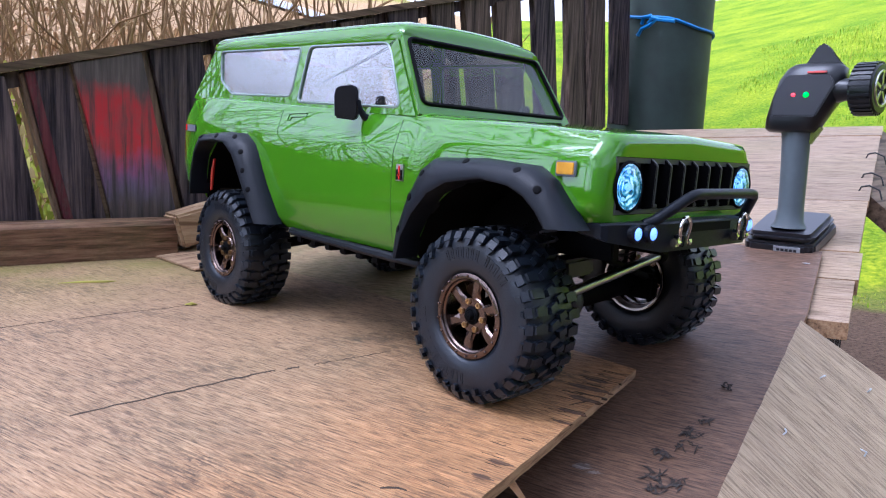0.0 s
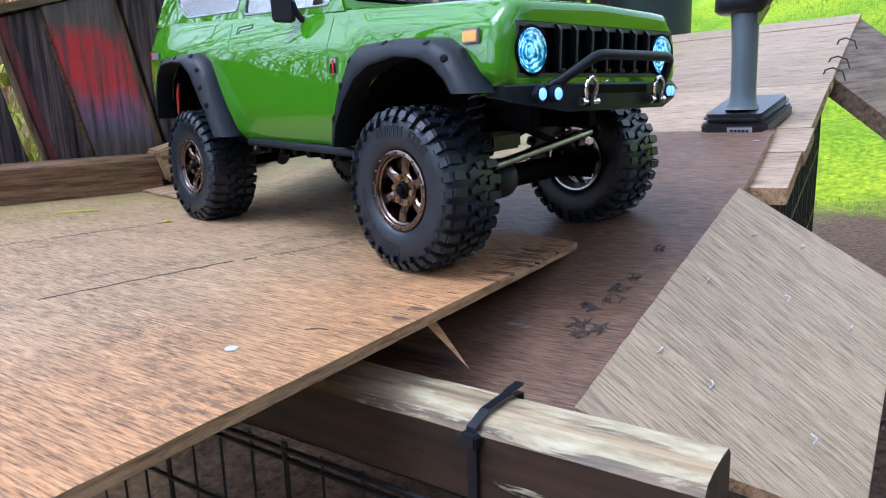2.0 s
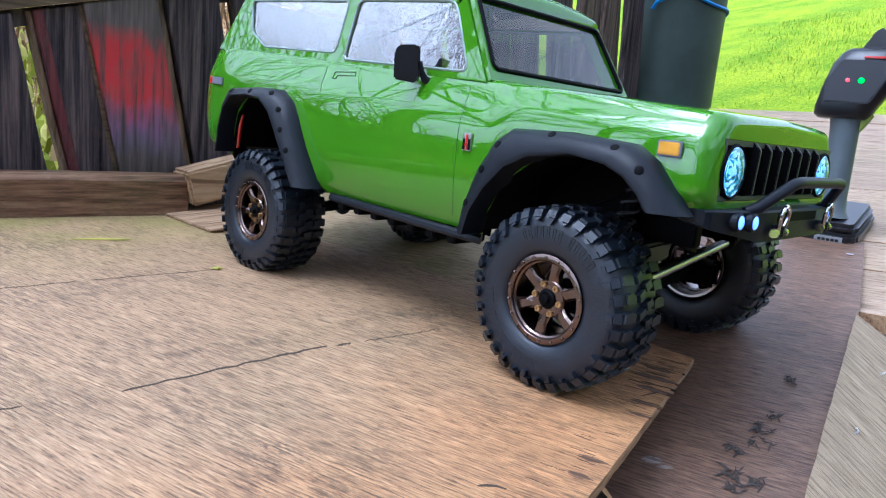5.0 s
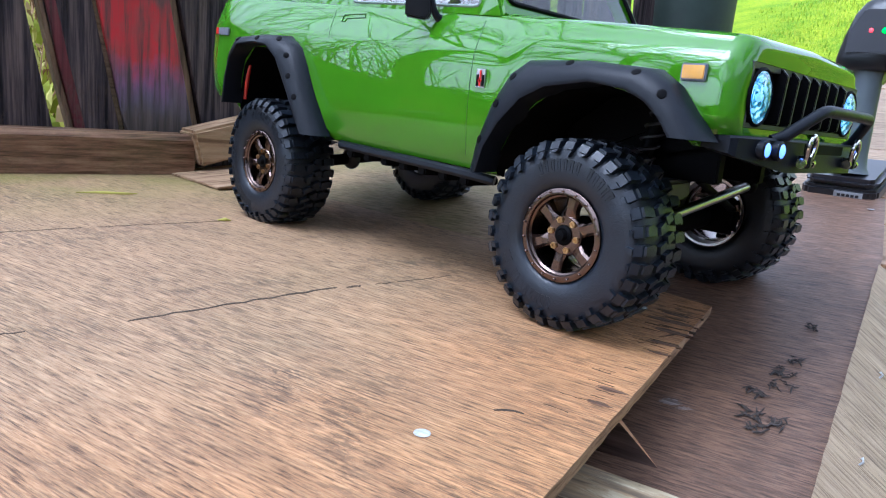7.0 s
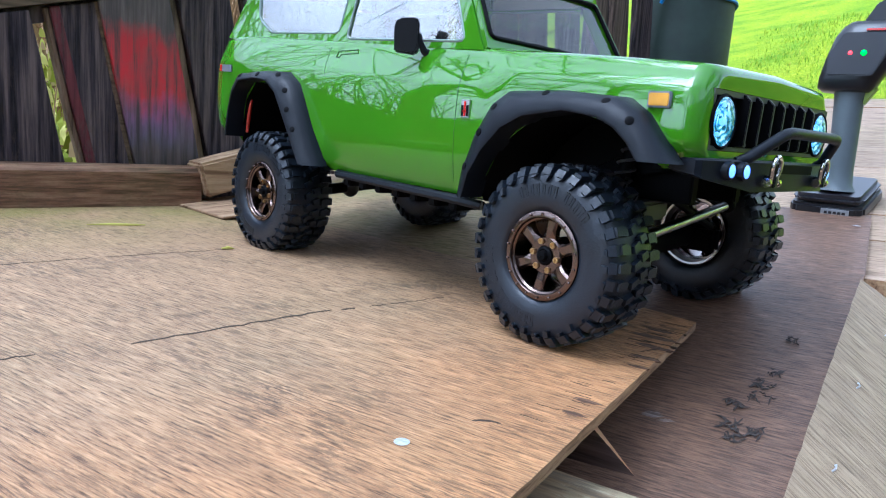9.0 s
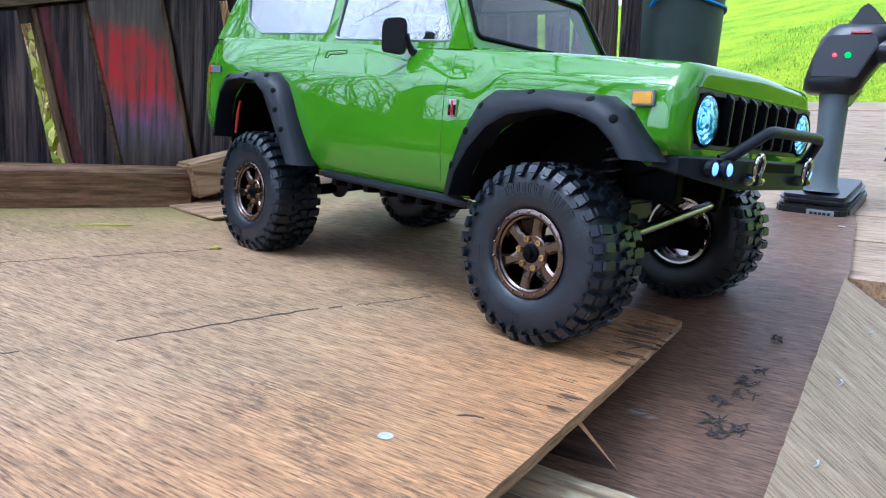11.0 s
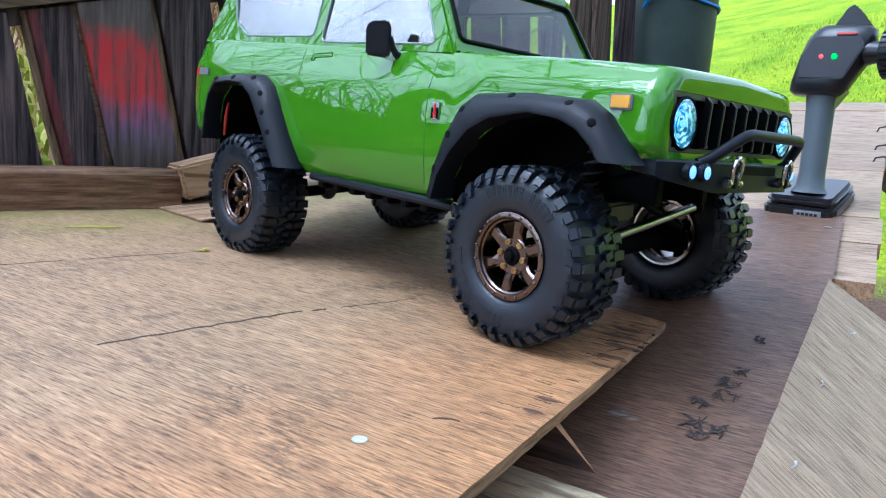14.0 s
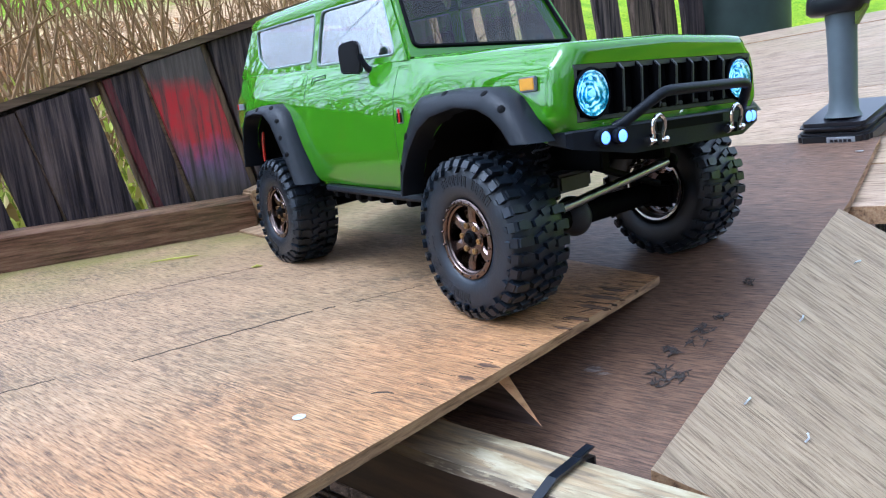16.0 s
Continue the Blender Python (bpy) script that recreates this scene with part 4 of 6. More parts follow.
bm = bmesh.new()
rows = []
for x, dz, wmul in ((-0.2455, -0.006, 0.975), (-0.2435, -0.002, 0.99), (-0.238, 0.002, 1), (-0.20, 0.0045, 1), (-0.1, 0.0055, 1), (0.0, 0.0055, 1), (0.03, 0.005, 1), (0.041, 0.0030, 1), (0.046, 0.0, 0.99), (0.0485, -0.004, 0.98)):
    e = 0.2485 - 0.045 * (x + 0.1)
    wy = cabin_y(e - 0.006) * wmul + 0.0012
    half = [(wy - 0.0040, e - 0.010), (wy - 0.0006, e - 0.0095), (wy, e - 0.006), (wy - 0.0015, e - 0.002 + dz * 0.2), (wy - 0.006, e + 0.001 + dz * 0.5), (wy - 0.020, e + 0.002 + dz), (wy - 0.05, e + 0.004 + dz), (0, e + 0.0045 + dz)]
    ring = [(x, -y, z) for y, z in half] + [(x, y, z) for y, z in half[-2::-1]]
    ring += [(x, wy - 0.014, e - 0.0085), (x, 0, e - 0.0070), (x, -(wy - 0.014), e - 0.0085)]
    rows.append(ring)
loft(bm, rows)
part("roof", bm, M_GREEN, truck, "glossy green roof with a pale sheen", smooth=40)

# windscreen frame, gasket, glass
def screen(u_, v_):
    """A point of the windscreen's plane: u across, -1 to 1, v from the cowl to the roof."""
    return Vector((0.0795 - 0.0335 * v_, u_ * (0.0845 - 0.0100 * v_), 0.1815 + 0.0580 * v_))


nrm = (screen(1, 0) - screen(-1, 0)).cross(screen(0, 1) - screen(0, 0)).normalized()


def screen_ring(u0, v0, v1, r, out):
    return [screen(a, b) + nrm * out for a, b in rounded([(-u0, v0), (u0, v0), (u0, v1), (-u0, v1)], r, 4)]


bm = bmesh.new()
rings = [[bm.verts.new(p) for p in screen_ring(u0, v0, v1, r, out)] for u0, v0, v1, r, out in ((1.0, -0.02, 1.0, 0.01, 0.0005), (0.935, 0.11, 0.90, 0.07, 0.0005), (0.935, 0.11, 0.90, 0.07, -0.003), (1.0, -0.02, 1.0, 0.01, -0.003))]
for a, b in zip(rings, rings[1:] + rings[:1]):
    for k in range(len(a)):
        bm.faces.new((a[k], a[(k + 1) % len(a)], b[(k + 1) % len(a)], b[k]))
part("windscreen_frame", bm, M_GREEN, truck, "glossy green windscreen frame", smooth=40)
bm = bmesh.new()
tube(bm, screen_ring(0.94, 0.105, 0.905, 0.07, 0.0006), 0.0017, 6, True)
part("windscreen_gasket", bm, M_DARK, truck, "black rubber windscreen gasket")
bm = bmesh.new()
bm.faces.new([bm.verts.new(p) for p in screen_ring(0.935, 0.11, 0.90, 0.07, -0.0006)])
ws = part("windscreen", bm, M_GLASS, truck, "clear plastic windscreen", smooth=0, out=(1, 0, 0.4))
ws.visible_shadow = False
bm = bmesh.new()
loft(bm, [[(x, y, z) for y, z in ((-0.076, z0), (0.076, z0), (0.076, z0 + 0.003), (-0.076, z0 + 0.003))] for x, z0 in ((-0.235, 0.172), (0.06, 0.165))])
box(bm, (0.045, -0.07, 0.166), (0.062, 0.07, 0.180), None, 0.003)
part("interior_tray", bm, M_DARK, truck, "black interior tray")
# tailgate under the back window
bm = bmesh.new()
rows = []
for x, z in ((-0.2435, 0.2445), (-0.2745, 0.2000)):
    rows.append([(x, y, z) for y in (-0.0735, 0.0735)] + [(x + 0.003, y, z) for y in (0.0735, -0.0735)])
loft(bm, rows)
part("tailgate", bm, M_GREEN, truck, "glossy green tailgate", smooth=0)


# seams, door handle, badges, lamps, mirrors
def seam(pts, side, name="seam", r=0.00034):
    bm = bmesh.new()
    tube(bm, [(x, side * y, z) for x, y, z in pts], r, 5)
    part(name, bm, M_CRACK_GREEN, truck)


M_CRACK_GREEN = plain("dark_green_seam", (0.03, 0.12, 0.005), rough=0.35)


def side_line(x0, x1):
    """A line down the body's side from the shoulder to the sill."""
    out = []
    for i in range(3, 11):
        k = 10 - (i - 3)
        xx = x0 + (x1 - x0) * (i - 3) / 7
        y_, z_ = section(xx)[k]
        out.append((xx, y_ - 0.0001, z_))
    return out


for side in (-1, 1):
    seam(side_line(0.067, 0.069), side)
    seam(side_line(-0.088, -0.080)[:4], side)
    bm = bmesh.new()
    hx, hz = -0.062, belt(-0.062) - 0.0095
    def skin(x_, z_):
        sec = section(x_)
        for (y0_, z0_), (y1_, z1_) in zip(sec[8:], sec[9:]):
            if z0_ <= z_ <= z1_:
                return y0_ + (y1_ - y0_) * (z_ - z0_) / (z1_ - z0_)
        return sec[8][0]
    ring = [(hx - 0.014, hz - 0.004), (hx - 0.0135, hz + 0.0012), (hx + 0.011, hz + 0.0016), (hx + 0.012, hz - 0.0012), (hx - 0.009, hz - 0.0016), (hx - 0.0102, hz - 0.004)]
    tube(bm, [(x_, side * (skin(x_, z_) + 0.0002), z_) for x_, z_ in ring], 0.00042, 6, True)
    part("door_handle", bm, M_CRACK_GREEN, truck, "small recessed door handle in body green")
    # amber side marker
    bm = bmesh.new()
    box(bm, (-0.0063, -0.0012, -0.0041), (0.0063, 0.0012, 0.0041), pose(0.2118, side * 0.0953, 0.1500, 0, 0, -4.2 * side), 0.0005)
    marker = part("side_marker", bm, M_BADGE_GREY, truck, "amber side marker lamp in a thin frame")
    bm = bmesh.new()
    box(bm, (-0.0054, -0.0012, -0.0032), (0.0054, 0.0012, 0.0032), pose(0.2118, side * 0.0958, 0.1500, 0, 0, -4.2 * side), 0.0004)
    part("lens", bm, M_ORANGE, marker, "amber lens")
    # front badge and rear badge, as plain shapes
    bm = bmesh.new()
    box(bm, (0.0740, -0.0006, 0.1355), (0.0810, 0.0006, 0.1465), Matrix.Translation((0, side * 0.0975, 0)))
    badge = part("wing_badge", bm, M_SILVER, truck, "small silver and red wing badge", smooth=0)
    for x0, x1, z0, z1, mt in ((0.0745, 0.0759, 0.1362, 0.1430, M_DARK), (0.0791, 0.0805, 0.1362, 0.1430, M_DARK), (0.0769, 0.0781, 0.1362, 0.1455, M_RED), (0.0759, 0.0791, 0.1388, 0.1400, M_RED)):
        bm = bmesh.new()
        box(bm, (x0, -0.0004, z0), (x1, 0.0004, z1), Matrix.Translation((0, side * 0.0983, 0)))
        part("bar", bm, mt, badge, smooth=0)
    bm = bmesh.new()
    box(bm, (-0.014, -0.0006, -0.0032), (0.014, 0.0006, 0.0032))
    rb = part("rear_badge", bm, M_BADGE_GREY, truck, "grey rear badge strip with a red end", smooth=0)
    rb.matrix_basis = pose(-0.252, side * 0.0947, 0.1690, 0, 2, -6.5 * side * -1)
    bm = bmesh.new()
    box(bm, (-0.0140, -0.0009, -0.0030), (-0.0090, 0.0009, 0.0030))
    part("red_end", bm, M_RED, rb, smooth=0)
    # tail lamp strip behind the rear wheel arch
    bm = bmesh.new()
    tube(bm, [(-0.2118, side * 0.0925, 0.110), (-0.2095, side * 0.0925, 0.126), (-0.2055, side * 0.0925, 0.142), (-0.2010, side * 0.0925, 0.149)], [0.0014, 0.0020, 0.0019, 0.0010], 6)
    part("red_strip", bm, M_RED, truck, "red plastic strip inside the rear arch")


M_TX_BLACK_SOFT = plain("satin_black_plastic", (0.004, 0.0045, 0.006), rough=0.32)


def mirror(side):
    bm = bmesh.new()
    body_pts = [(-0.016, -0.018), (0.006, -0.020), (0.010, -0.014), (0.009, 0.014), (0.005, 0.018), (-0.013, 0.016), (-0.017, 0.010)]
    prism(bm, body_pts, -0.005, 0.006, "y", 0.0018)
    mir = part("wing_mirror", bm, M_TX_BLACK_SOFT, truck, "black plastic wing mirror", smooth=50)
    mir.matrix_basis = pose(0.0185, side * 0.0970, 0.1888, 0, 0, -42 * side) @ Matrix.Scale(0.66, 4)
    bm = bmesh.new()
    tube(bm, [(0.0255, side * 0.0862, 0.1775), (0.0245, side * 0.0890, 0.1790), (0.0240, side * 0.0920, 0.1835), (0.0235, side * 0.0940, 0.1900)], [0.0034, 0.0026, 0.0022, 0.0020], 8)
    part("mirror_arm", bm, M_BLACK, truck, "black mirror arm")


mirror(-1)
mirror(1)

# grille and headlamps
grille = new("grille")
grille.parent = truck
tagged(grille, label="black slatted grille between round headlamps")
bm = bmesh.new()
box(bm, (0.2285, -0.081, 0.1270), (0.2300, 0.081, 0.1570))
part("grille_panel", bm, M_DARK, grille, smooth=0)
bm = bmesh.new()
for lo, hi in (((-0.0815, 0.1545), (0.0815, 0.1572)), ((-0.0815, 0.1268), (0.0815, 0.1290)), ((-0.0815, 0.129), (-0.0795, 0.1545)), ((0.0795, 0.129), (0.0815, 0.1545))):
    box(bm, (0.2290, lo[0], lo[1]), (0.2338, hi[0], hi[1]))
part("grille_frame", bm, M_GRILLE, grille, smooth=0)
for side in (-1, 1):
    bm = bmesh.new()
    prism(bm, [(side * 0.0790, 0.1295), (side * 0.0540, 0.1295), (side * 0.0540, 0.1545), (side * 0.0790, 0.1545)], 0.2295, 0.2315, "x")
    part("lamp_panel", bm, M_BLACK, grille, smooth=0)
for k in range(7):
    yk = -0.0470 + 0.094 * k / 6
    bm = bmesh.new()
    pts = [(0.2300, 0.1285), (0.2372, 0.1300), (0.2380, 0.1535), (0.2345, 0.1570), (0.2300, 0.1570)]
    prism(bm, pts, yk - 0.0011, yk + 0.0011, "y", 0.0004)
    # slat sides go black, putting the shade of the gaps into their colour
    for f in bm.faces:
        f.normal_update()
        f.material_index = 1 if abs(f.normal.y) > 0.9 else 0
    part("slat", bm, (M_GRILLE, M_DARK), grille, smooth=0)
for k in range(6):
    yk = -0.0392 + 0.0784 * k / 5
    bm = bmesh.new()
    box(bm, (0.2300, yk - 0.002, 0.1295), (0.2340, yk + 0.002, 0.1318), None, 0.0004)
    part("vent", bm, M_GRILLE, grille, smooth=0)
for side in (-1, 1):
    hl = new("headlamp")
    hl.parent = truck
    hl.location = (0.2310, side * 0.0690, 0.1415)
    tagged(hl, label="round headlamp lit a cool blue white")
    bm = bmesh.new()
    turned(bm, [(0.0142, 0), (0.0142, 0.0036), (0.0132, 0.0044), (0.0124, 0.0036)], 36, "x")
    part("rim", bm, M_DARK, hl)
    bm = bmesh.new()
    turned(bm, [(0.0126, 0.0036), (0.0100, 0.0024), (0.0060, 0.0015), (0.0005, 0.0012)], 36, "x")
    part("reflector", bm, M_REFLECT, hl, "faceted blue-white reflector")
    for (dy, dz) in ((0, 0), (0.0055, 0.0045), (-0.0060, 0.0045), (-0.0045, -0.0065), (-0.0005, 0.0082)):
        bm = bmesh.new()
        bmesh.ops.create_icosphere(bm, subdivisions=1, radius=0.0013 if dy or dz else 0.0024)
        o = part("lamp_element", bm, M_LAMP, hl)
        o.location = (0.0028, dy, dz)
    bm = bmesh.new()
    turned(bm, [(0.0124, 0.0034), (0.0100, 0.0050), (0.0060, 0.0062), (0.0020, 0.0067), (0.0001, 0.0068)], 36, "x")
    cover = part("lens", bm, M_GLASS, hl, "clear domed lens", out=(1, 0, 0))
    cover.visible_shadow = False

# bumper with bull bar, lamps and shackles
bumper = new("front_bumper")
bumper.parent = truck
tagged(bumper, label="black steel front bumper with a bull bar")
bm = bmesh.new()
rows = []
for y_, x_, lo, hi in ((-0.0900, 0.2325, 0.1140, 0.1222), (-0.0870, 0.2350, 0.1125, 0.1225), (-0.052, 0.2465, 0.1065, 0.1230), (0.052, 0.2465, 0.1065, 0.1230), (0.0870, 0.2350, 0.1125, 0.1225), (0.0900, 0.2325, 0.1140, 0.1222)):
    rows.append([(x_, y_, lo), (x_, y_, hi - 0.001), (x_ - 0.001, y_, hi), (x_ - 0.014, y_, hi), (x_ - 0.014, y_, lo + 0.002)])
loft(bm, rows)
part("bumper_bar", bm, M_BLACK, bumper, smooth=20)
bm = bmesh.new()
box(bm, (0.2440, -0.031, 0.1165), (0.2468, 0.031, 0.1215))
part("winch_slot", bm, M_DARK, bumper, smooth=0)
bm = bmesh.new()
bar = [(0.240, -0.0600, 0.1215), (0.2440, -0.0560, 0.1240), (0.2520, -0.0360, 0.1365), (0.2530, -0.0315, 0.1382), (0.2535, -0.0260, 0.1388), (0.2535, 0.0400, 0.1388), (0.2530, 0.0455, 0.1382), (0.2515, 0.0500, 0.1365), (0.2440, 0.0555, 0.1240), (0.240, 0.0570, 0.1215)]
tube(bm, bar, 0.0031, 10)
part("bull_bar", bm, M_BLACK, bumper, "matt black tubular bull bar")
for yy in (-0.0700, -0.0600, 0.0600, 0.0690):
    bm = bmesh.new()
    xx = 0.2465 - 0.325 * max(0, abs(yy) - 0.052)
    turned(bm, [(0.0050, -0.002), (0.0050, 0.0016), (0.0042, 0.0022)], 20, "x", (xx, yy, 0.1170), True)
    spot = part("spot_lamp", bm, M_BLACK, bumper, "small round spot lamp lit white")
    bm = bmesh.new()
    turned(bm, [(0.0040, 0.0014), (0.0032, 0.0026), (0.0018, 0.0032), (0.0002, 0.0034)], 20, "x", (xx, yy, 0.1170))
    part("lens", bm, M_LAMP, spot, "glowing cool white lens")
for yy in (-0.0365, 0.0375):
    sh = new("shackle")
    sh.parent = bumper
    sh.matrix_basis = Matrix.Translation((0.2475, yy, 0.1130)) @ Matrix.Scale(0.88, 4)
    tagged(sh, label="bright chrome bow shackle")
    bm = bmesh.new()
    pts = [(0.0035, -0.0040, -0.002), (0.0040, -0.0042, 0.002), (0.0046, -0.0058, 0.0065), (0.0050, -0.0056, 0.0105), (0.0052, -0.0030, 0.0138), (0.0053, 0, 0.0148), (0.0052, 0.0030, 0.0138), (0.0050, 0.0056, 0.0105), (0.0046, 0.0058, 0.0065), (0.0040, 0.0042, 0.002), (0.0035, 0.0040, -0.002)]
    tube(bm, pts, 0.0014, 8)
    part("bow", bm, M_CHROME, sh)
    bm = bmesh.new()
    tube(bm, [(0.0036, -0.0085, -0.0012), (0.0036, 0.0075, -0.0012)], 0.0017, 8)
    tube(bm, [(0.0036, -0.0100, -0.0012), (0.0036, -0.0080, -0.0012)], 0.0030, 8)
    tube(bm, [(0.0036, 0.0055, -0.0012), (0.0036, 0.0085, -0.0012)], 0.0026, 8)
    part("pin", bm, M_CHROME, sh)
    bm = bmesh.new()
    box(bm, (-0.002, -0.0020, -0.004), (0.006, 0.0020, 0.003), None, 0.0006)
    part("lug", bm, M_BLACK, sh)

# rock sliders along the sills
for side in (-1, 1):
    bm = bmesh.new()
    tube(bm, [(-0.072, side * 0.082, 0.0865), (-0.066, side * 0.091, 0.0855), (0.066, side * 0.091, 0.0815), (0.084, side * 0.082, 0.079)], 0.0034, 8)
    rail = part("rock_slider", bm, M_BLACK, truck, "black rock slider bar")
    for k in range(7):
        bm = bmesh.new()
        xx = -0.055 + 0.02 * k
        box(bm, (xx - 0.004, min(side * 0.060, side * 0.091), 0.0755 - 0.03 * xx), (xx + 0.004, max(side * 0.060, side * 0.091), 0.0810 - 0.03 * xx), None, 0.001)
        part("slider_step", bm, M_DARK, rail)

# chassis, axles, steering and dampers
bm = bmesh.new()
for side in (-1, 1):
    box(bm, (-0.24, side * 0.030 - 0.004, 0.094), (0.205, side * 0.030 + 0.004, 0.114), None, 0.001)
box(bm, (-0.10, -0.034, 0.082), (0.09, 0.034, 0.105), None, 0.004)
box(bm, (0.200, -0.030, 0.110), (0.230, 0.030, 0.120), None, 0.002)
part("chassis", bm, M_DARK, truck, "black ladder chassis")


def axle(x, dz, front):
    ax = new("axle")
    ax.parent = truck
    ax.location = (x, 0, 0.0595 if front else 0.066)
    ax.rotation_euler = (dz, 0, 0)
    tagged(ax, label="black solid axle with bright links")
    bm = bmesh.new()
    thin = 1.0 if front else 0.6
    tube(bm, [(0, -0.072, 0), (0, -0.03, 0), (0, 0.03, 0), (0, 0.072, 0)], [0.0075 * thin, 0.0085 * thin, 0.0085 * thin, 0.0075 * thin], 12)
    part("axle_tube", bm, M_DARK, ax)
    bm = bmesh.new()
    bmesh.ops.create_uvsphere(bm, u_segments=20, v_segments=12, radius=0.0145 if front else 0.010)
    for v in bm.verts:
        v.co = Vector((v.co.x * 1.05, v.co.y * 0.75 - 0.012, v.co.z * 1.0))
    part("differential", bm, M_GRILLE, ax, "dark cast differential housing")
    if front:
        for k, (p, q, r, mt) in enumerate((((0.030, -0.060, 0.014), (0.034, 0.055, 0.028), 0.0032, M_STEEL), ((0.026, 0.050, 0.012), (0.034, -0.02, 0.036), 0.0024, M_DARK))):
            bm = bmesh.new()
            tube(bm, [p, q], r, 10)
            part("steering_link", bm, mt, ax, "bright steel steering link" if k == 0 else "")
        for side in (-1, 1):
            bm = bmesh.new()
            box(bm, (-0.008, side * 0.070 - 0.004, -0.010), (0.024, side * 0.070 + 0.004, 0.010), None, 0.003)
            part("knuckle", bm, M_DARK, ax)
        bm = bmesh.new()
        bmesh.ops.create_uvsphere(bm, u_segments=12, v_segments=8, radius=0.0055, matrix=Matrix.Translation((0.034, 0.055, 0.028)))
        part("ball_joint", bm, M_DARK, ax)
        bm = bmesh.new()
        box(bm, (0.012, -0.05, 0.024), (0.03, -0.02, 0.036), None, 0.002)
        part("servo_mount", bm, M_GRILLE, ax, "dark grey servo bracket")


axle(0.155, 0.05, True)
axle(-0.155, 0.09, False)
for x, lean in ((0.155, 0.012), (-0.155, -0.012)):
    for side in (-1, 1):
        damper = new("damper")
        damper.parent = truck
        tagged(damper, label="black coil-over damper with a steel rod")
        bm = bmesh.new()
        pts = []
        a0, a1 = Vector((x + 0.006, side * 0.052, 0.075)), Vector((x + 0.006 + lean, side * 0.044, 0.140))
        n_ = 90
        for i in range(n_ + 1):
            t = i / n_
            pts.append(a0.lerp(a1, t) + Vector((math.cos(t * 9 * math.tau), math.sin(t * 9 * math.tau), 0)) * 0.0058)
        tube(bm, pts, 0.0010, 5)
        part("spring", bm, M_GRILLE, damper)
        bm = bmesh.new()
        tube(bm, [a0, a0.lerp(a1, 0.5), a0.lerp(a1, 0.5), a1], [0.0016, 0.0016, 0.0042, 0.0042], 10)
        part("damper_body", bm, M_DARK if x > 0 else M_STEEL, damper)


# wheels
TR, TW = 0.0530, 0.0430


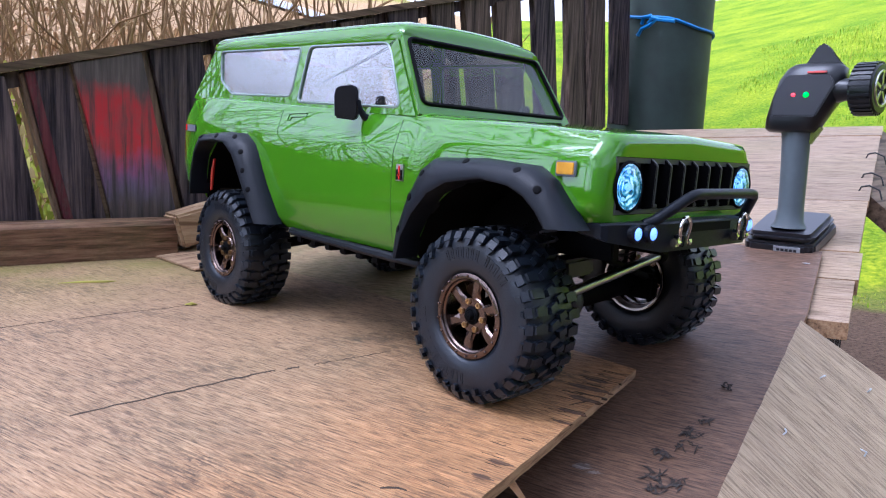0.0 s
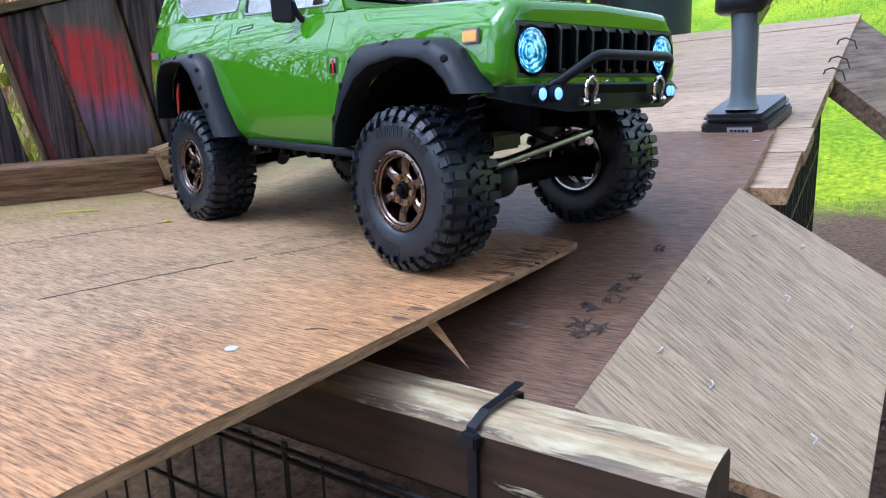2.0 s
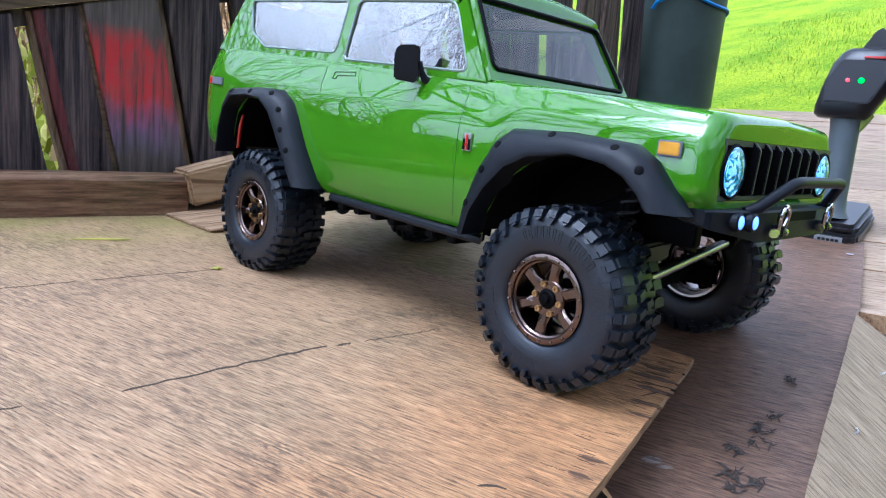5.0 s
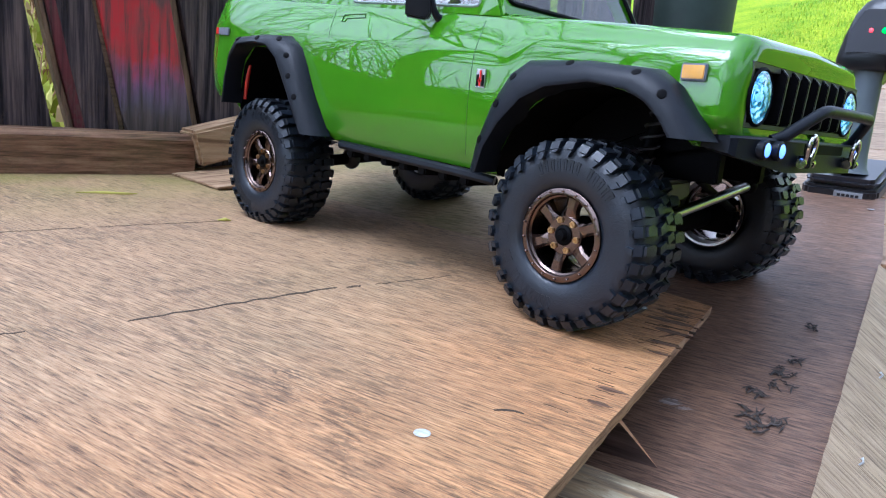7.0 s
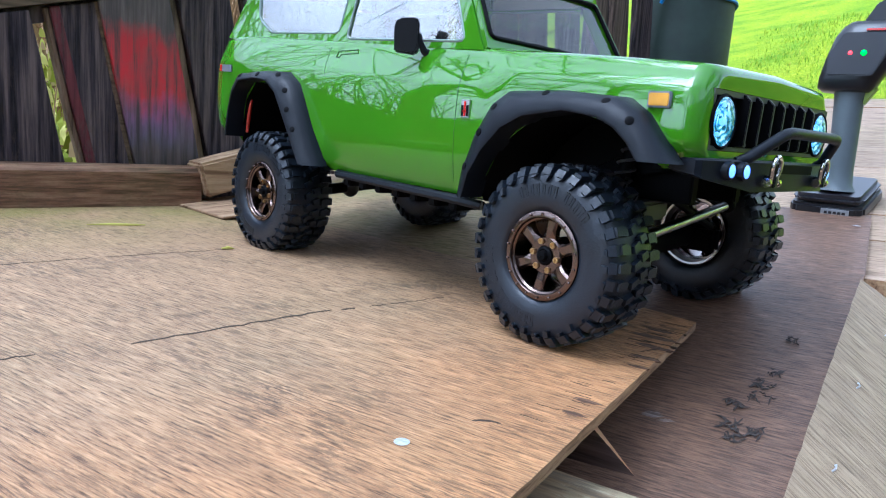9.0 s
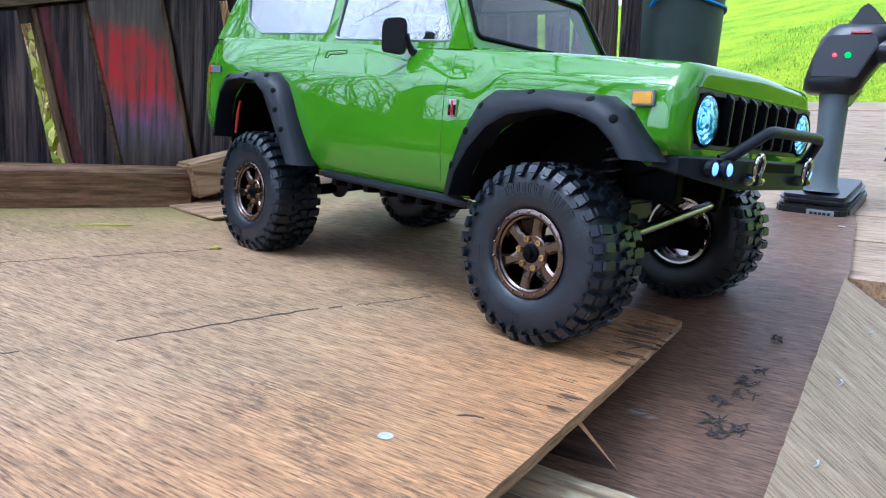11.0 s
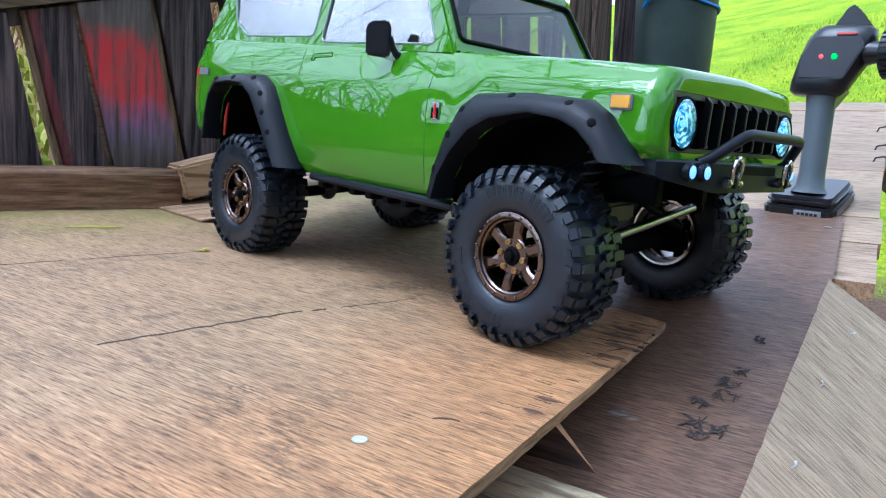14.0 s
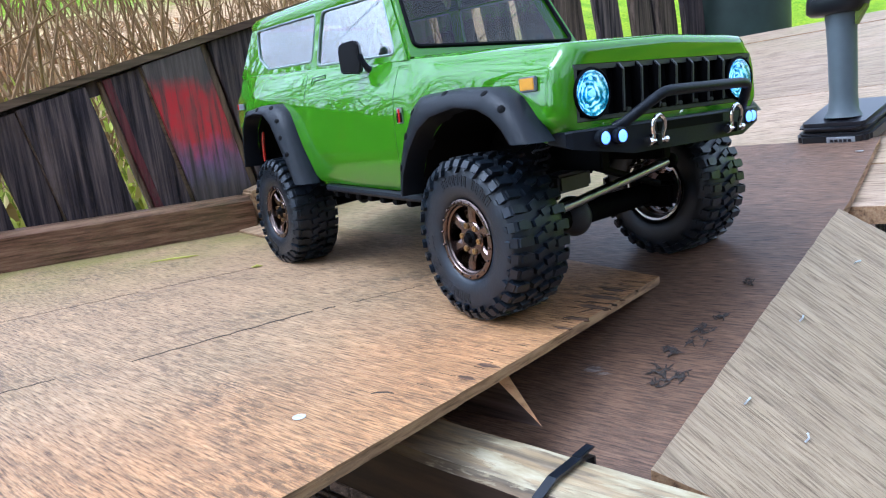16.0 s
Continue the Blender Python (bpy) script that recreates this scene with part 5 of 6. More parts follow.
def make_wheel():
    wheel = new("wheel")
    tagged(wheel, label="bronze six-spoke wheel with a chunky mud tyre")
    h = TW / 2
    bm = bmesh.new()
    prof = [(0.0250, -h * 0.74), (0.0262, -h * 0.90), (0.0290, -h * 0.98), (0.0340, -h * 1.02), (0.0400, -h * 1.02), (0.0450, -h * 0.98), (0.0475, -h * 0.90), (0.0492, -h * 0.72), (0.0498, -h * 0.3), (0.0500, 0), (0.0498, h * 0.3), (0.0492, h * 0.72), (0.0475, h * 0.90), (0.0450, h * 0.98), (0.0400, h * 1.02), (0.0340, h * 1.02), (0.0290, h * 0.98), (0.0262, h * 0.90), (0.0250, h * 0.74)]
    turned(bm, prof, 72, "y")
    tyre = part("tyre", bm, M_RUBBER, wheel, "black rubber mud tyre", smooth=40)
    # tread: staggered centre blocks and hooked shoulder blocks

    def block(bm, quad, base, top, shrink=0.92):
        c = (sum(q[0] for q in quad) / len(quad), sum(q[1] for q in quad) / len(quad))
        def at(a, y, r):
            return (r * math.cos(a), y, r * math.sin(a))
        lo = [bm.verts.new(at(a, y, base)) for a, y in quad]
        hi = [bm.verts.new(at(c[0] + (a - c[0]) * shrink, c[1] + (y - c[1]) * shrink, top)) for a, y in quad]
        bm.faces.new(lo[::-1])
        bm.faces.new(hi)
        for i in range(len(quad)):
            bm.faces.new((lo[i], lo[(i + 1) % len(quad)], hi[(i + 1) % len(quad)], hi[i]))

    bm = bmesh.new()
    N = 33
    p_ = math.tau / N
    for i in range(N):
        a = i * p_
        block(bm, [(a - 0.33 * p_, -0.30 * h), (a + 0.10 * p_, -0.34 * h), (a + 0.40 * p_, -0.05 * h), (a + 0.05 * p_, 0.02 * h), (a - 0.10 * p_, -0.12 * h)], 0.0485, TR)
        block(bm, [(a + 0.17 * p_, 0.05 * h), (a + 0.62 * p_, -0.02 * h), (a + 0.70 * p_, 0.14 * h), (a + 0.86 * p_, 0.30 * h), (a + 0.42 * p_, 0.36 * h)], 0.0485, TR)
        for s_ in (-1, 1):
            o = 0 if s_ < 0 else 0.5 * p_
            far = 0.93 if i % 2 else 0.86
            block(bm, [(a + o - 0.36 * p_, s_ * 0.43 * h), (a + o + 0.16 * p_, s_ * 0.42 * h), (a + o + 0.30 * p_, s_ * 0.62 * h), (a + o + 0.22 * p_, s_ * far * h), (a + o - 0.30 * p_, s_ * far * h)], 0.0470, TR - 0.0006)
    tagged(part("tread", bm, M_RUBBER, tyre, "chunky blocks of tread", smooth=0), kind="stuff")
    # side biters and lettering bars on the outer wall
    bm = bmesh.new()
    for i in range(N):
        for s_ in (-1, 1):
            a = i * p_ + (0 if s_ < 0 else 0.5 * p_)
            long = i % 2
            def at(da, r, y):
                return Vector((r * math.cos(a + da * p_), s_ * y, r * math.sin(a + da * p_)))
            r_in = 0.0425 if long else 0.0446
            for d0, d1, d2, d3, r0, r1, y0, y1 in ((-0.37, 0.27, -0.40, 0.31, 0.0512, 0.0466, 0.965, 1.075), (-0.40, 0.02, -0.22, 0.12, 0.0468, r_in, 1.085, 1.125)):
                lo = [(d0, r0, 0.86), (d1, r0, 0.86), (d3, r1, 0.93), (d2, r1, 0.93)]
                hi = [(d0 * 0.9, r0 - 0.0004, y0), (d1 * 0.9, r0 - 0.0004, y0), (d3 * 0.9, r1 + 0.0003, y1), (d2 * 0.9, r1 + 0.0003, y1)]
                loft(bm, [[at(d, r, h * f) for d, r, f in lo], [at(d, r, h * f) for d, r, f in hi]])
    tagged(part("side_biter", bm, M_RUBBER, tyre, "hooked side biters", smooth=0), kind="stuff")
    for a_start, count in ((50, 13), (190, 5), (215, 12)):
        for j in range(count):
            if (j * 7 + a_start) % 9 == 4:
                continue
            bm = bmesh.new()
            a = radians(a_start + j * 6.2)
            for da, r0, r1 in ((-1.25, 0.0345, 0.0412), (1.25, 0.0345, 0.0412), (0, 0.0400, 0.0412), (0, 0.0345, 0.0356)):
                aa = a + radians(da)
                wdt = 0.00055 if da else 0.0011
                rad, tan = Vector((math.cos(aa), 0, math.sin(aa))), Vector((-math.sin(aa), 0, math.cos(aa)))
                loft(bm, [[rad * r + tan * s2 + Vector((0, -h * 1.0 - yy, 0)) for r, s2 in ((r0, -wdt), (r1, -wdt), (r1, wdt), (r0, wdt))] for yy in (-0.0006, 0.0007)])
            part("letter_bar", bm, M_RUBBER, tyre, smooth=0)
    # rim
    bm = bmesh.new()
    turned(bm, [(0.0252, -h * 0.70), (0.0258, -h * 0.86), (0.0257, -h * 0.93), (0.0248, -h * 0.955), (0.0226, -h * 0.955), (0.0221, -h * 0.93), (0.0219, -h * 0.86), (0.0209, -h * 0.82), (0.0206, -h * 0.3), (0.0212, h * 0.6), (0.0240, h * 0.92), (0.0256, h * 0.92), (0.0252, h * 0.7)], 60, "y")
    rim = part("rim", bm, M_BRONZE, wheel, "bronze metal beadlock rim", smooth=40)
    for i in range(18):
        a = i * math.tau / 18
        bm = bmesh.new()
        turned(bm, [(0.0008, 0), (0.0008, -0.0009), (0.0004, -0.0012)], 8, "y", (0.0243 * math.cos(a), -h * 0.945, 0.0243 * math.sin(a)), True)
        part("rim_bolt", bm, M_BRONZE, rim)
    for i in range(6):
        a = i * math.tau / 6 + math.pi / 6
        bm = bmesh.new()
        pts = [(0.0050, -0.0042), (0.0110, -0.0038), (0.0150, -0.0032), (0.0213, -0.0040), (0.0213, 0.0040), (0.0150, 0.0032), (0.0110, 0.0038), (0.0050, 0.0042)]
        def at(r, t, yy):
            return (r * math.cos(a) - t * math.sin(a), yy, r * math.sin(a) + t * math.cos(a))
        loft(bm, [[at(r, t, -h * (0.50 if r < 0.02 else 0.42)) for r, t in pts], [at(r, t, -h * (0.66 if r < 0.013 else 0.70)) for r, t in pts], [at(r, t * 0.62, -h * (0.70 if r < 0.013 else 0.76)) for r, t in pts]])
        part("spoke", bm, M_BRONZE, rim, smooth=0)
        b_ = i * math.tau / 6
        bm = bmesh.new()
        turned(bm, [(0.0019, -h * 0.6), (0.0019, -h * 0.80), (0.0010, -h * 0.80), (0.0010, -h * 0.76)], 6, "y", (0.0086 * math.cos(b_), 0, 0.0086 * math.sin(b_)), True)
        part("lug_bolt", bm, M_BRASS, rim, "brass lug bolt")
    bm = bmesh.new()
    turned(bm, [(0.0112, -h * 0.45), (0.0112, -h * 0.70), (0.0104, -h * 0.74), (0.0058, -h * 0.74), (0.0054, -h * 0.70)], 30, "y")
    part("hub", bm, M_BRONZE, rim)
    bm = bmesh.new()
    turned(bm, [(0.0056, -h * 0.3), (0.0054, -h * 0.78), (0.0040, -h * 0.82), (0.0032, -h * 0.80), (0.0026, -h * 0.92), (0.0004, -h * 0.94)], 20, "y")
    part("centre_cap", bm, M_DARK, rim, "black centre nut")
    bm = bmesh.new()
    turned(bm, [(0.010, h * 0.1), (0.010, h * 0.3), (0.002, h * 0.3)], 30, "y")
    part("brake_disc", bm, M_DARK, rim)
    bm = bmesh.new()
    turned(bm, [(0.0208, h * 0.35), (0.0220, h * 0.75), (0.0236, h * 0.94), (0.0252, h * 0.95), (0.0254, h * 0.90)], 48, "y")
    part("inner_lip", bm, M_STEEL, rim, "bright machined inner lip")
    return wheel


wheel = make_wheel()
wheel.parent = truck
HUB = 0.0600
wheel.matrix_basis = pose(0.1565, -0.0960 - YC - 0.000, HUB, 0, 8, 0)
for m in (pose(-0.155, -0.0970 - YC, HUB + 0.001, 0, 20, 0), pose(0.155, 0.0880 - YC, HUB + 0.006, 0, 0, 180), pose(-0.155, 0.0900 - YC, HUB + 0.016, 0, 0, 180)):
    copy_thing(wheel, m)


# ---- the radio transmitter on the ramp ----
tx = thing("radio_transmitter", "grey and black pistol-grip radio transmitter standing upright", "transmitter", at=pose(0.170, 0.318, z_b(0.17, 0.318) - 0.0055, 13, 0, 8))
bm = bmesh.new()
prism(bm, [(-0.033, -0.008), (-0.028, -0.014), (0.026, -0.014), (0.032, -0.008), (0.036, 0.070), (0.030, 0.078), (-0.026, 0.078), (-0.032, 0.070)], 0.0, 0.013, "z", 0.0025)
part("base", bm, M_TX_BLACK, tx, "black transmitter base", smooth=40)
bm = bmesh.new()
prism(bm, [(-0.0315, -0.006), (-0.027, -0.012), (0.025, -0.012), (0.0305, -0.006), (0.034, 0.069), (0.029, 0.076), (-0.025, 0.076), (-0.0305, 0.069)], 0.0128, 0.022, "z", 0.004)
part("battery_cover", bm, M_TX_MID, tx, "charcoal battery cover", smooth=40)
bm = bmesh.new()
box(bm, (-0.004, -0.0150, 0.0035), (0.020, -0.0138, 0.0100))
part("base_label", bm, M_LABEL, tx, "silver printed label", smooth=0)
bm = bmesh.new()
for k in range(5):
    box(bm, (-0.001 + 0.0038 * k, -0.0154, 0.0055), (0.0018 + 0.0038 * k, -0.0149, 0.0080))
part("label_bars", bm, M_TX_MID, tx, smooth=0)
up = Matrix.Rotation(radians(-13), 4, "X")
grip = new("grip")
grip.parent = tx
grip.matrix_basis = Matrix.Translation((0.003, 0.012, 0.0215)) @ up
tagged(grip, label="light grey rubber grip column")
bm = bmesh.new()
rows = []
for z, rx, ry, cx in ((0, 0.0165, 0.017, 0.0), (0.006, 0.0130, 0.0145, 0.0), (0.020, 0.0118, 0.0135, 0.0), (0.06, 0.0122, 0.0138, -0.001), (0.085, 0.0128, 0.014, -0.002), (0.100, 0.0150, 0.015, -0.002)):
    rows.append([(cx + rx * math.cos(k * math.tau / 28), ry * math.sin(k * math.tau / 28), z) for k in range(28)])
loft(bm, rows)
part("column", bm, M_TX_GREY, grip)
bm = bmesh.new()
prism(bm, [(0.011, 0.082), (0.021, 0.099), (0.013, 0.101), (0.009, 0.094)], -0.005, 0.005, "y", 0.001)
part("trigger", bm, plain("lime_trigger", (0.25, 0.34, 0.02), rough=0.4), grip, "lime green trigger")
bm = bmesh.new()
rows = []
for z, x0, x1, y0, y1 in ((0.094, -0.030, 0.016, -0.016, 0.018), (0.097, -0.034, 0.019, -0.019, 0.021), (0.106, -0.034, 0.024, -0.020, 0.022), (0.125, -0.030, 0.036, -0.020, 0.022), (0.145, -0.024, 0.041, -0.018, 0.021), (0.155, -0.017, 0.040, -0.014, 0.018), (0.159, -0.011, 0.034, -0.009, 0.013)):
    r = []
    for k in range(32):
        a = k * math.tau / 32
        c, s_ = math.cos(a), math.sin(a)
        sq = (abs(c) ** 3.2 + abs(s_) ** 3.2) ** (-1 / 3.2)
        r.append(((x0 + x1) / 2 + (x1 - x0) / 2 * c * sq, (y0 + y1) / 2 + (y1 - y0) / 2 * s_ * sq, z))
    rows.append(r)
loft(bm, rows)
for v in bm.verts:
    v.co.x = v.co.x * 0.90
head = part("head", bm, M_TX_BLACK, grip, "black rounded transmitter head", smooth=50)
bm = bmesh.new()
prism(bm, [(-0.022, 0.108), (0.016, 0.108), (0.030, 0.138), (0.026, 0.147), (-0.012, 0.147), (-0.022, 0.128)], -0.0212, -0.018, "y", 0.0012)
part("face_panel", bm, M_TX_MID, grip, "charcoal face panel", smooth=40)
for dx, mt, nm, r in ((0.0065, M_LED_G, "green_lamp", 0.0024), (-0.0045, M_LED_R, "red_lamp", 0.0018)):
    bm = bmesh.new()
    turned(bm, [(r, 0.0), (r, -0.0010), (r * 0.6, -0.0018), (0.0001, -0.002)], 16, "y", (dx, -0.0208, 0.1285))
    part(nm, bm, mt, grip, "small glowing green lamp" if dx > 0 else "small glowing red lamp")
bm = bmesh.new()
box(bm, (0.005, -0.0182, 0.1488), (0.022, -0.0150, 0.1508), None, 0.0004)
part("red_stripe", bm, M_RED, grip, "red stripe")
bm = bmesh.new()
prism(bm, [(-0.002, 0.156), (0.008, 0.174), (0.011, 0.178), (0.016, 0.178), (0.019, 0.172), (0.034, 0.156)], -0.004, 0.008, "y", 0.0015)
part("fin", bm, M_TX_BLACK, grip, "black antenna fin", smooth=40)
bm = bmesh.new()
tube(bm, [(0.030, -0.004, 0.134), (0.050, -0.008, 0.134)], [0.012, 0.008], 16)
part("wheel_mount", bm, M_TX_BLACK, grip)
knob = new("steering_wheel")
knob.parent = grip
knob.matrix_basis = Matrix.Translation((0.056, -0.008, 0.134)) @ Matrix.Rotation(radians(-12), 4, "Z")
tagged(knob, label="black foam steering wheel with a silver face")
bm = bmesh.new()
turned(bm, [(0.014, -0.011), (0.0215, -0.0105), (0.0232, -0.008), (0.0235, 0.0), (0.0232, 0.008), (0.0215, 0.0105), (0.014, 0.011)], 40, "x")
for i in range(30):
    a = i * math.tau / 30
    box(bm, (-0.009, -0.0013, 0.0228), (0.009, 0.0013, 0.0244), Matrix.Rotation(a, 4, "X"))
tagged(part("grip_ring", bm, M_TX_BLACK, knob, smooth=30), kind="stuff")
bm = bmesh.new()
turned(bm, [(0.0175, 0.0095), (0.0165, 0.0118), (0.0150, 0.0118), (0.0140, 0.0100)], 36, "x")
for i in range(5):
    box(bm, (0.0085, -0.0018, 0.003), (0.0112, 0.0018, 0.016), Matrix.Rotation(i * math.tau / 5, 4, "X"), 0.0004)
part("silver_face", bm, M_STEEL, knob, smooth=30)
bm = bmesh.new()
turned(bm, [(0.015, -0.0085), (0.015, 0.0088), (0.001, 0.0088)], 30, "x")
part("core", bm, M_TX_MID, knob)


# ---- scraps on the boards ----
def clod(bm, x, y, size, seed):
    rnd = random.Random(seed)
    for _ in range(rnd.randint(9, 15)):
        a, l = rnd.uniform(0, math.tau), rnd.uniform(0.3, 1.0) * size
        cx, cy = x + rnd.uniform(-0.6, 0.6) * size, y + rnd.uniform(-0.6, 0.6) * size
        pts = []
        for k in range(5):
            px, py = cx + (k / 4 - 0.5) * l * math.cos(a), cy + (k / 4 - 0.5) * l * math.sin(a) + rnd.uniform(-0.15, 0.15) * l
            pts.append((px, py, z_b(px, py) + 0.0006 + rnd.uniform(0, 0.0012)))
        tube(bm, pts, [0.0001, 0.0005, rnd.uniform(0.0003, 0.0008), 0.0004, 0.0001], 5)


bm = bmesh.new()
for k, (x, y, s_) in enumerate(((0.243, -0.034, 0.010), (0.250, -0.052, 0.009), (0.258, -0.060, 0.009), (0.253, -0.018, 0.010), (0.249, -0.006, 0.008), (0.250, 0.010, 0.007), (0.243, 0.054, 0.006), (0.264, -0.052, 0.008))):
    clod(bm, x, y, s_, 40 + k)
tagged(to_object("mud_scraps", bm, M_CLAY), "dark curled scraps of dried mud on the plywood", "mud scraps", kind="stuff")


def splinter(x, y, long, turn, wide=0.0011, top=z_a, seed=0):
    rnd = random.Random(seed)
    pts = []
    for k in range(5):
        d = (k / 4 - 0.5) * long
        pts.append((x + d * math.cos(radians(turn)), y + d * math.sin(radians(turn)) + rnd.uniform(-0.0006, 0.0006)))
    return strip("torn_veneer", pts, top, wide, 0.0002, M_CRACK, "dark gouge where the plywood veneer is torn", "gouge")


rnd = random.Random(77)
for k in range(22):
    f = rnd.random()
    p = Vector((0.184, 0.034)).lerp(Vector((0.239, -0.198)), f) if k < 26 else Vector((0.239, -0.198)).lerp(Vector((0.275, -0.32)), f)
    d = rnd.uniform(0.004, 0.016)
    splinter(p.x - d, p.y - d * 0.25, rnd.uniform(0.004, 0.015), 14 + rnd.uniform(-4, 4), rnd.uniform(0.00015, 0.00045), seed=k)
for x, y, l, a, wd in ((0.196, -0.040, 0.022, 16, 0.0017), (0.186, -0.022, 0.016, 10, 0.0012), (0.200, -0.058, 0.018, 80, 0.0009), (0.186, -0.046, 0.014, 12, 0.0012), (0.205, -0.072, 0.016, 14, 0.0008), (0.178, -0.010, 0.020, 12, 0.0010)):
    splinter(x, y, l, a, wd, seed=int(l * 9999))
M_TORN = wood("torn_inner_ply", (0.035, 0.016, 0.010), (0.105, 0.05, 0.026), (0.20, 0.11, 0.06), along="ply", turn=14, grain=520, stain_amount=0.6)


def torn_patch(x, y, long, wide, turn, lift, material, name, label, top=z_a, seed=0):
    """A ragged flat patch where a layer is broken away or rubbed."""
    rnd = random.Random(seed)
    bm = bmesh.new()
    c, s_ = math.cos(radians(turn)), math.sin(radians(turn))
    rim = []
    for k in range(26):
        a = k * math.tau / 26
        u_ = math.cos(a) * long / 2 * rnd.uniform(0.55, 1.1)
        v_ = math.sin(a) * wide / 2 * rnd.uniform(0.7, 1.1)
        rim.append((x + u_ * c - v_ * s_, y + u_ * s_ + v_ * c))
    slab(bm, rim, lambda p, q: top(p, q) + lift, lift + 0.0006)
    return tagged(to_object(name, bm, (material, material), smooth=0), label, "damage", kind="structure")


for k, (x, y, l, wd) in enumerate(((0.187, -0.030, 0.034, 0.009), (0.197, -0.050, 0.028, 0.008), (0.181, -0.012, 0.022, 0.006), (0.207, -0.074, 0.020, 0.006), (0.213, -0.092, 0.014, 0.004), (0.226, -0.160, 0.016, 0.005), (0.231, -0.178, 0.013, 0.004))):
    torn_patch(x, y, l, wd, 14, 0.00012, M_TORN, "torn_veneer", "dark patch where the top veneer has torn away", seed=k)
M_SCUFF = wood("pale_scuffed_ply", (0.12, 0.09, 0.08), (0.24, 0.20, 0.18), (0.40, 0.37, 0.35), along="ply", turn=12, grain=520, stain_amount=0.5)
for k, (x, y, l, wd) in enumerate(((0.2127, -0.0686, 0.014, 0.006), (0.2215, -0.0691, 0.010, 0.003))):
    torn_patch(x, y, l, wd, 30, 0.00012, M_SCUFF, "scuff_mark", "pale grey scuff on the dark plywood", z_b, 30 + k)
for pts, top in (([(0.2105, -0.2225), (0.2125, -0.219), (0.2155, -0.216), (0.2195, -0.2145)], z_a),):
    strip("scuff_mark", pts, top, 0.0012, 0.0002, M_CRACK, "dark curved scuff on the plywood", "scuff")
bm = bmesh.new()
tube(bm, [(-0.30, -0.215, 0.0135), (-0.292, -0.195, 0.0142), (-0.287, -0.175, 0.0135), (-0.288, -0.165, 0.0130)], [0.0003, 0.0012, 0.0011, 0.0003], 6)
tagged(to_object("straw", bm, M_STRAW), "yellow green stalk of straw on the deck", "straw")
bm = bmesh.new()
tube(bm, [(-0.160, -0.150, 0.0112), (-0.157, -0.145, 0.0120), (-0.156, -0.140, 0.0110)], [0.0004, 0.0016, 0.0003], 6)
tagged(to_object("leaf_scrap", bm, M_STRAW), "small dry leaf scrap on the deck", "leaf")


# ---- ground, grass, path and thicket ----
def ground_z(x, y):
    """Level under the deck, a bank that climbs behind the fence and beyond the ramp."""
    side = max(0.0, -x - 0.9 - 0.12 * max(0.0, y))
    far = max(0.0, y - 3.4 + 0.3 * x)
    low = -0.42 + 0.02 * noise.noise((x * 2, y * 2, 3))
    ease = min(1.0, max(0.0, (y + 3.2) / 2.2))
    side *= ease * ease * (3 - 2 * ease)
    climb = max(0.34 * min(side, 25), 0.34 * min(far, 25)) + 0.1 * max(0, max(side, far) - 25)
    return low + climb + 0.05 * noise.noise((x * 0.5, y * 0.5, 0)) * min(1, side + far)


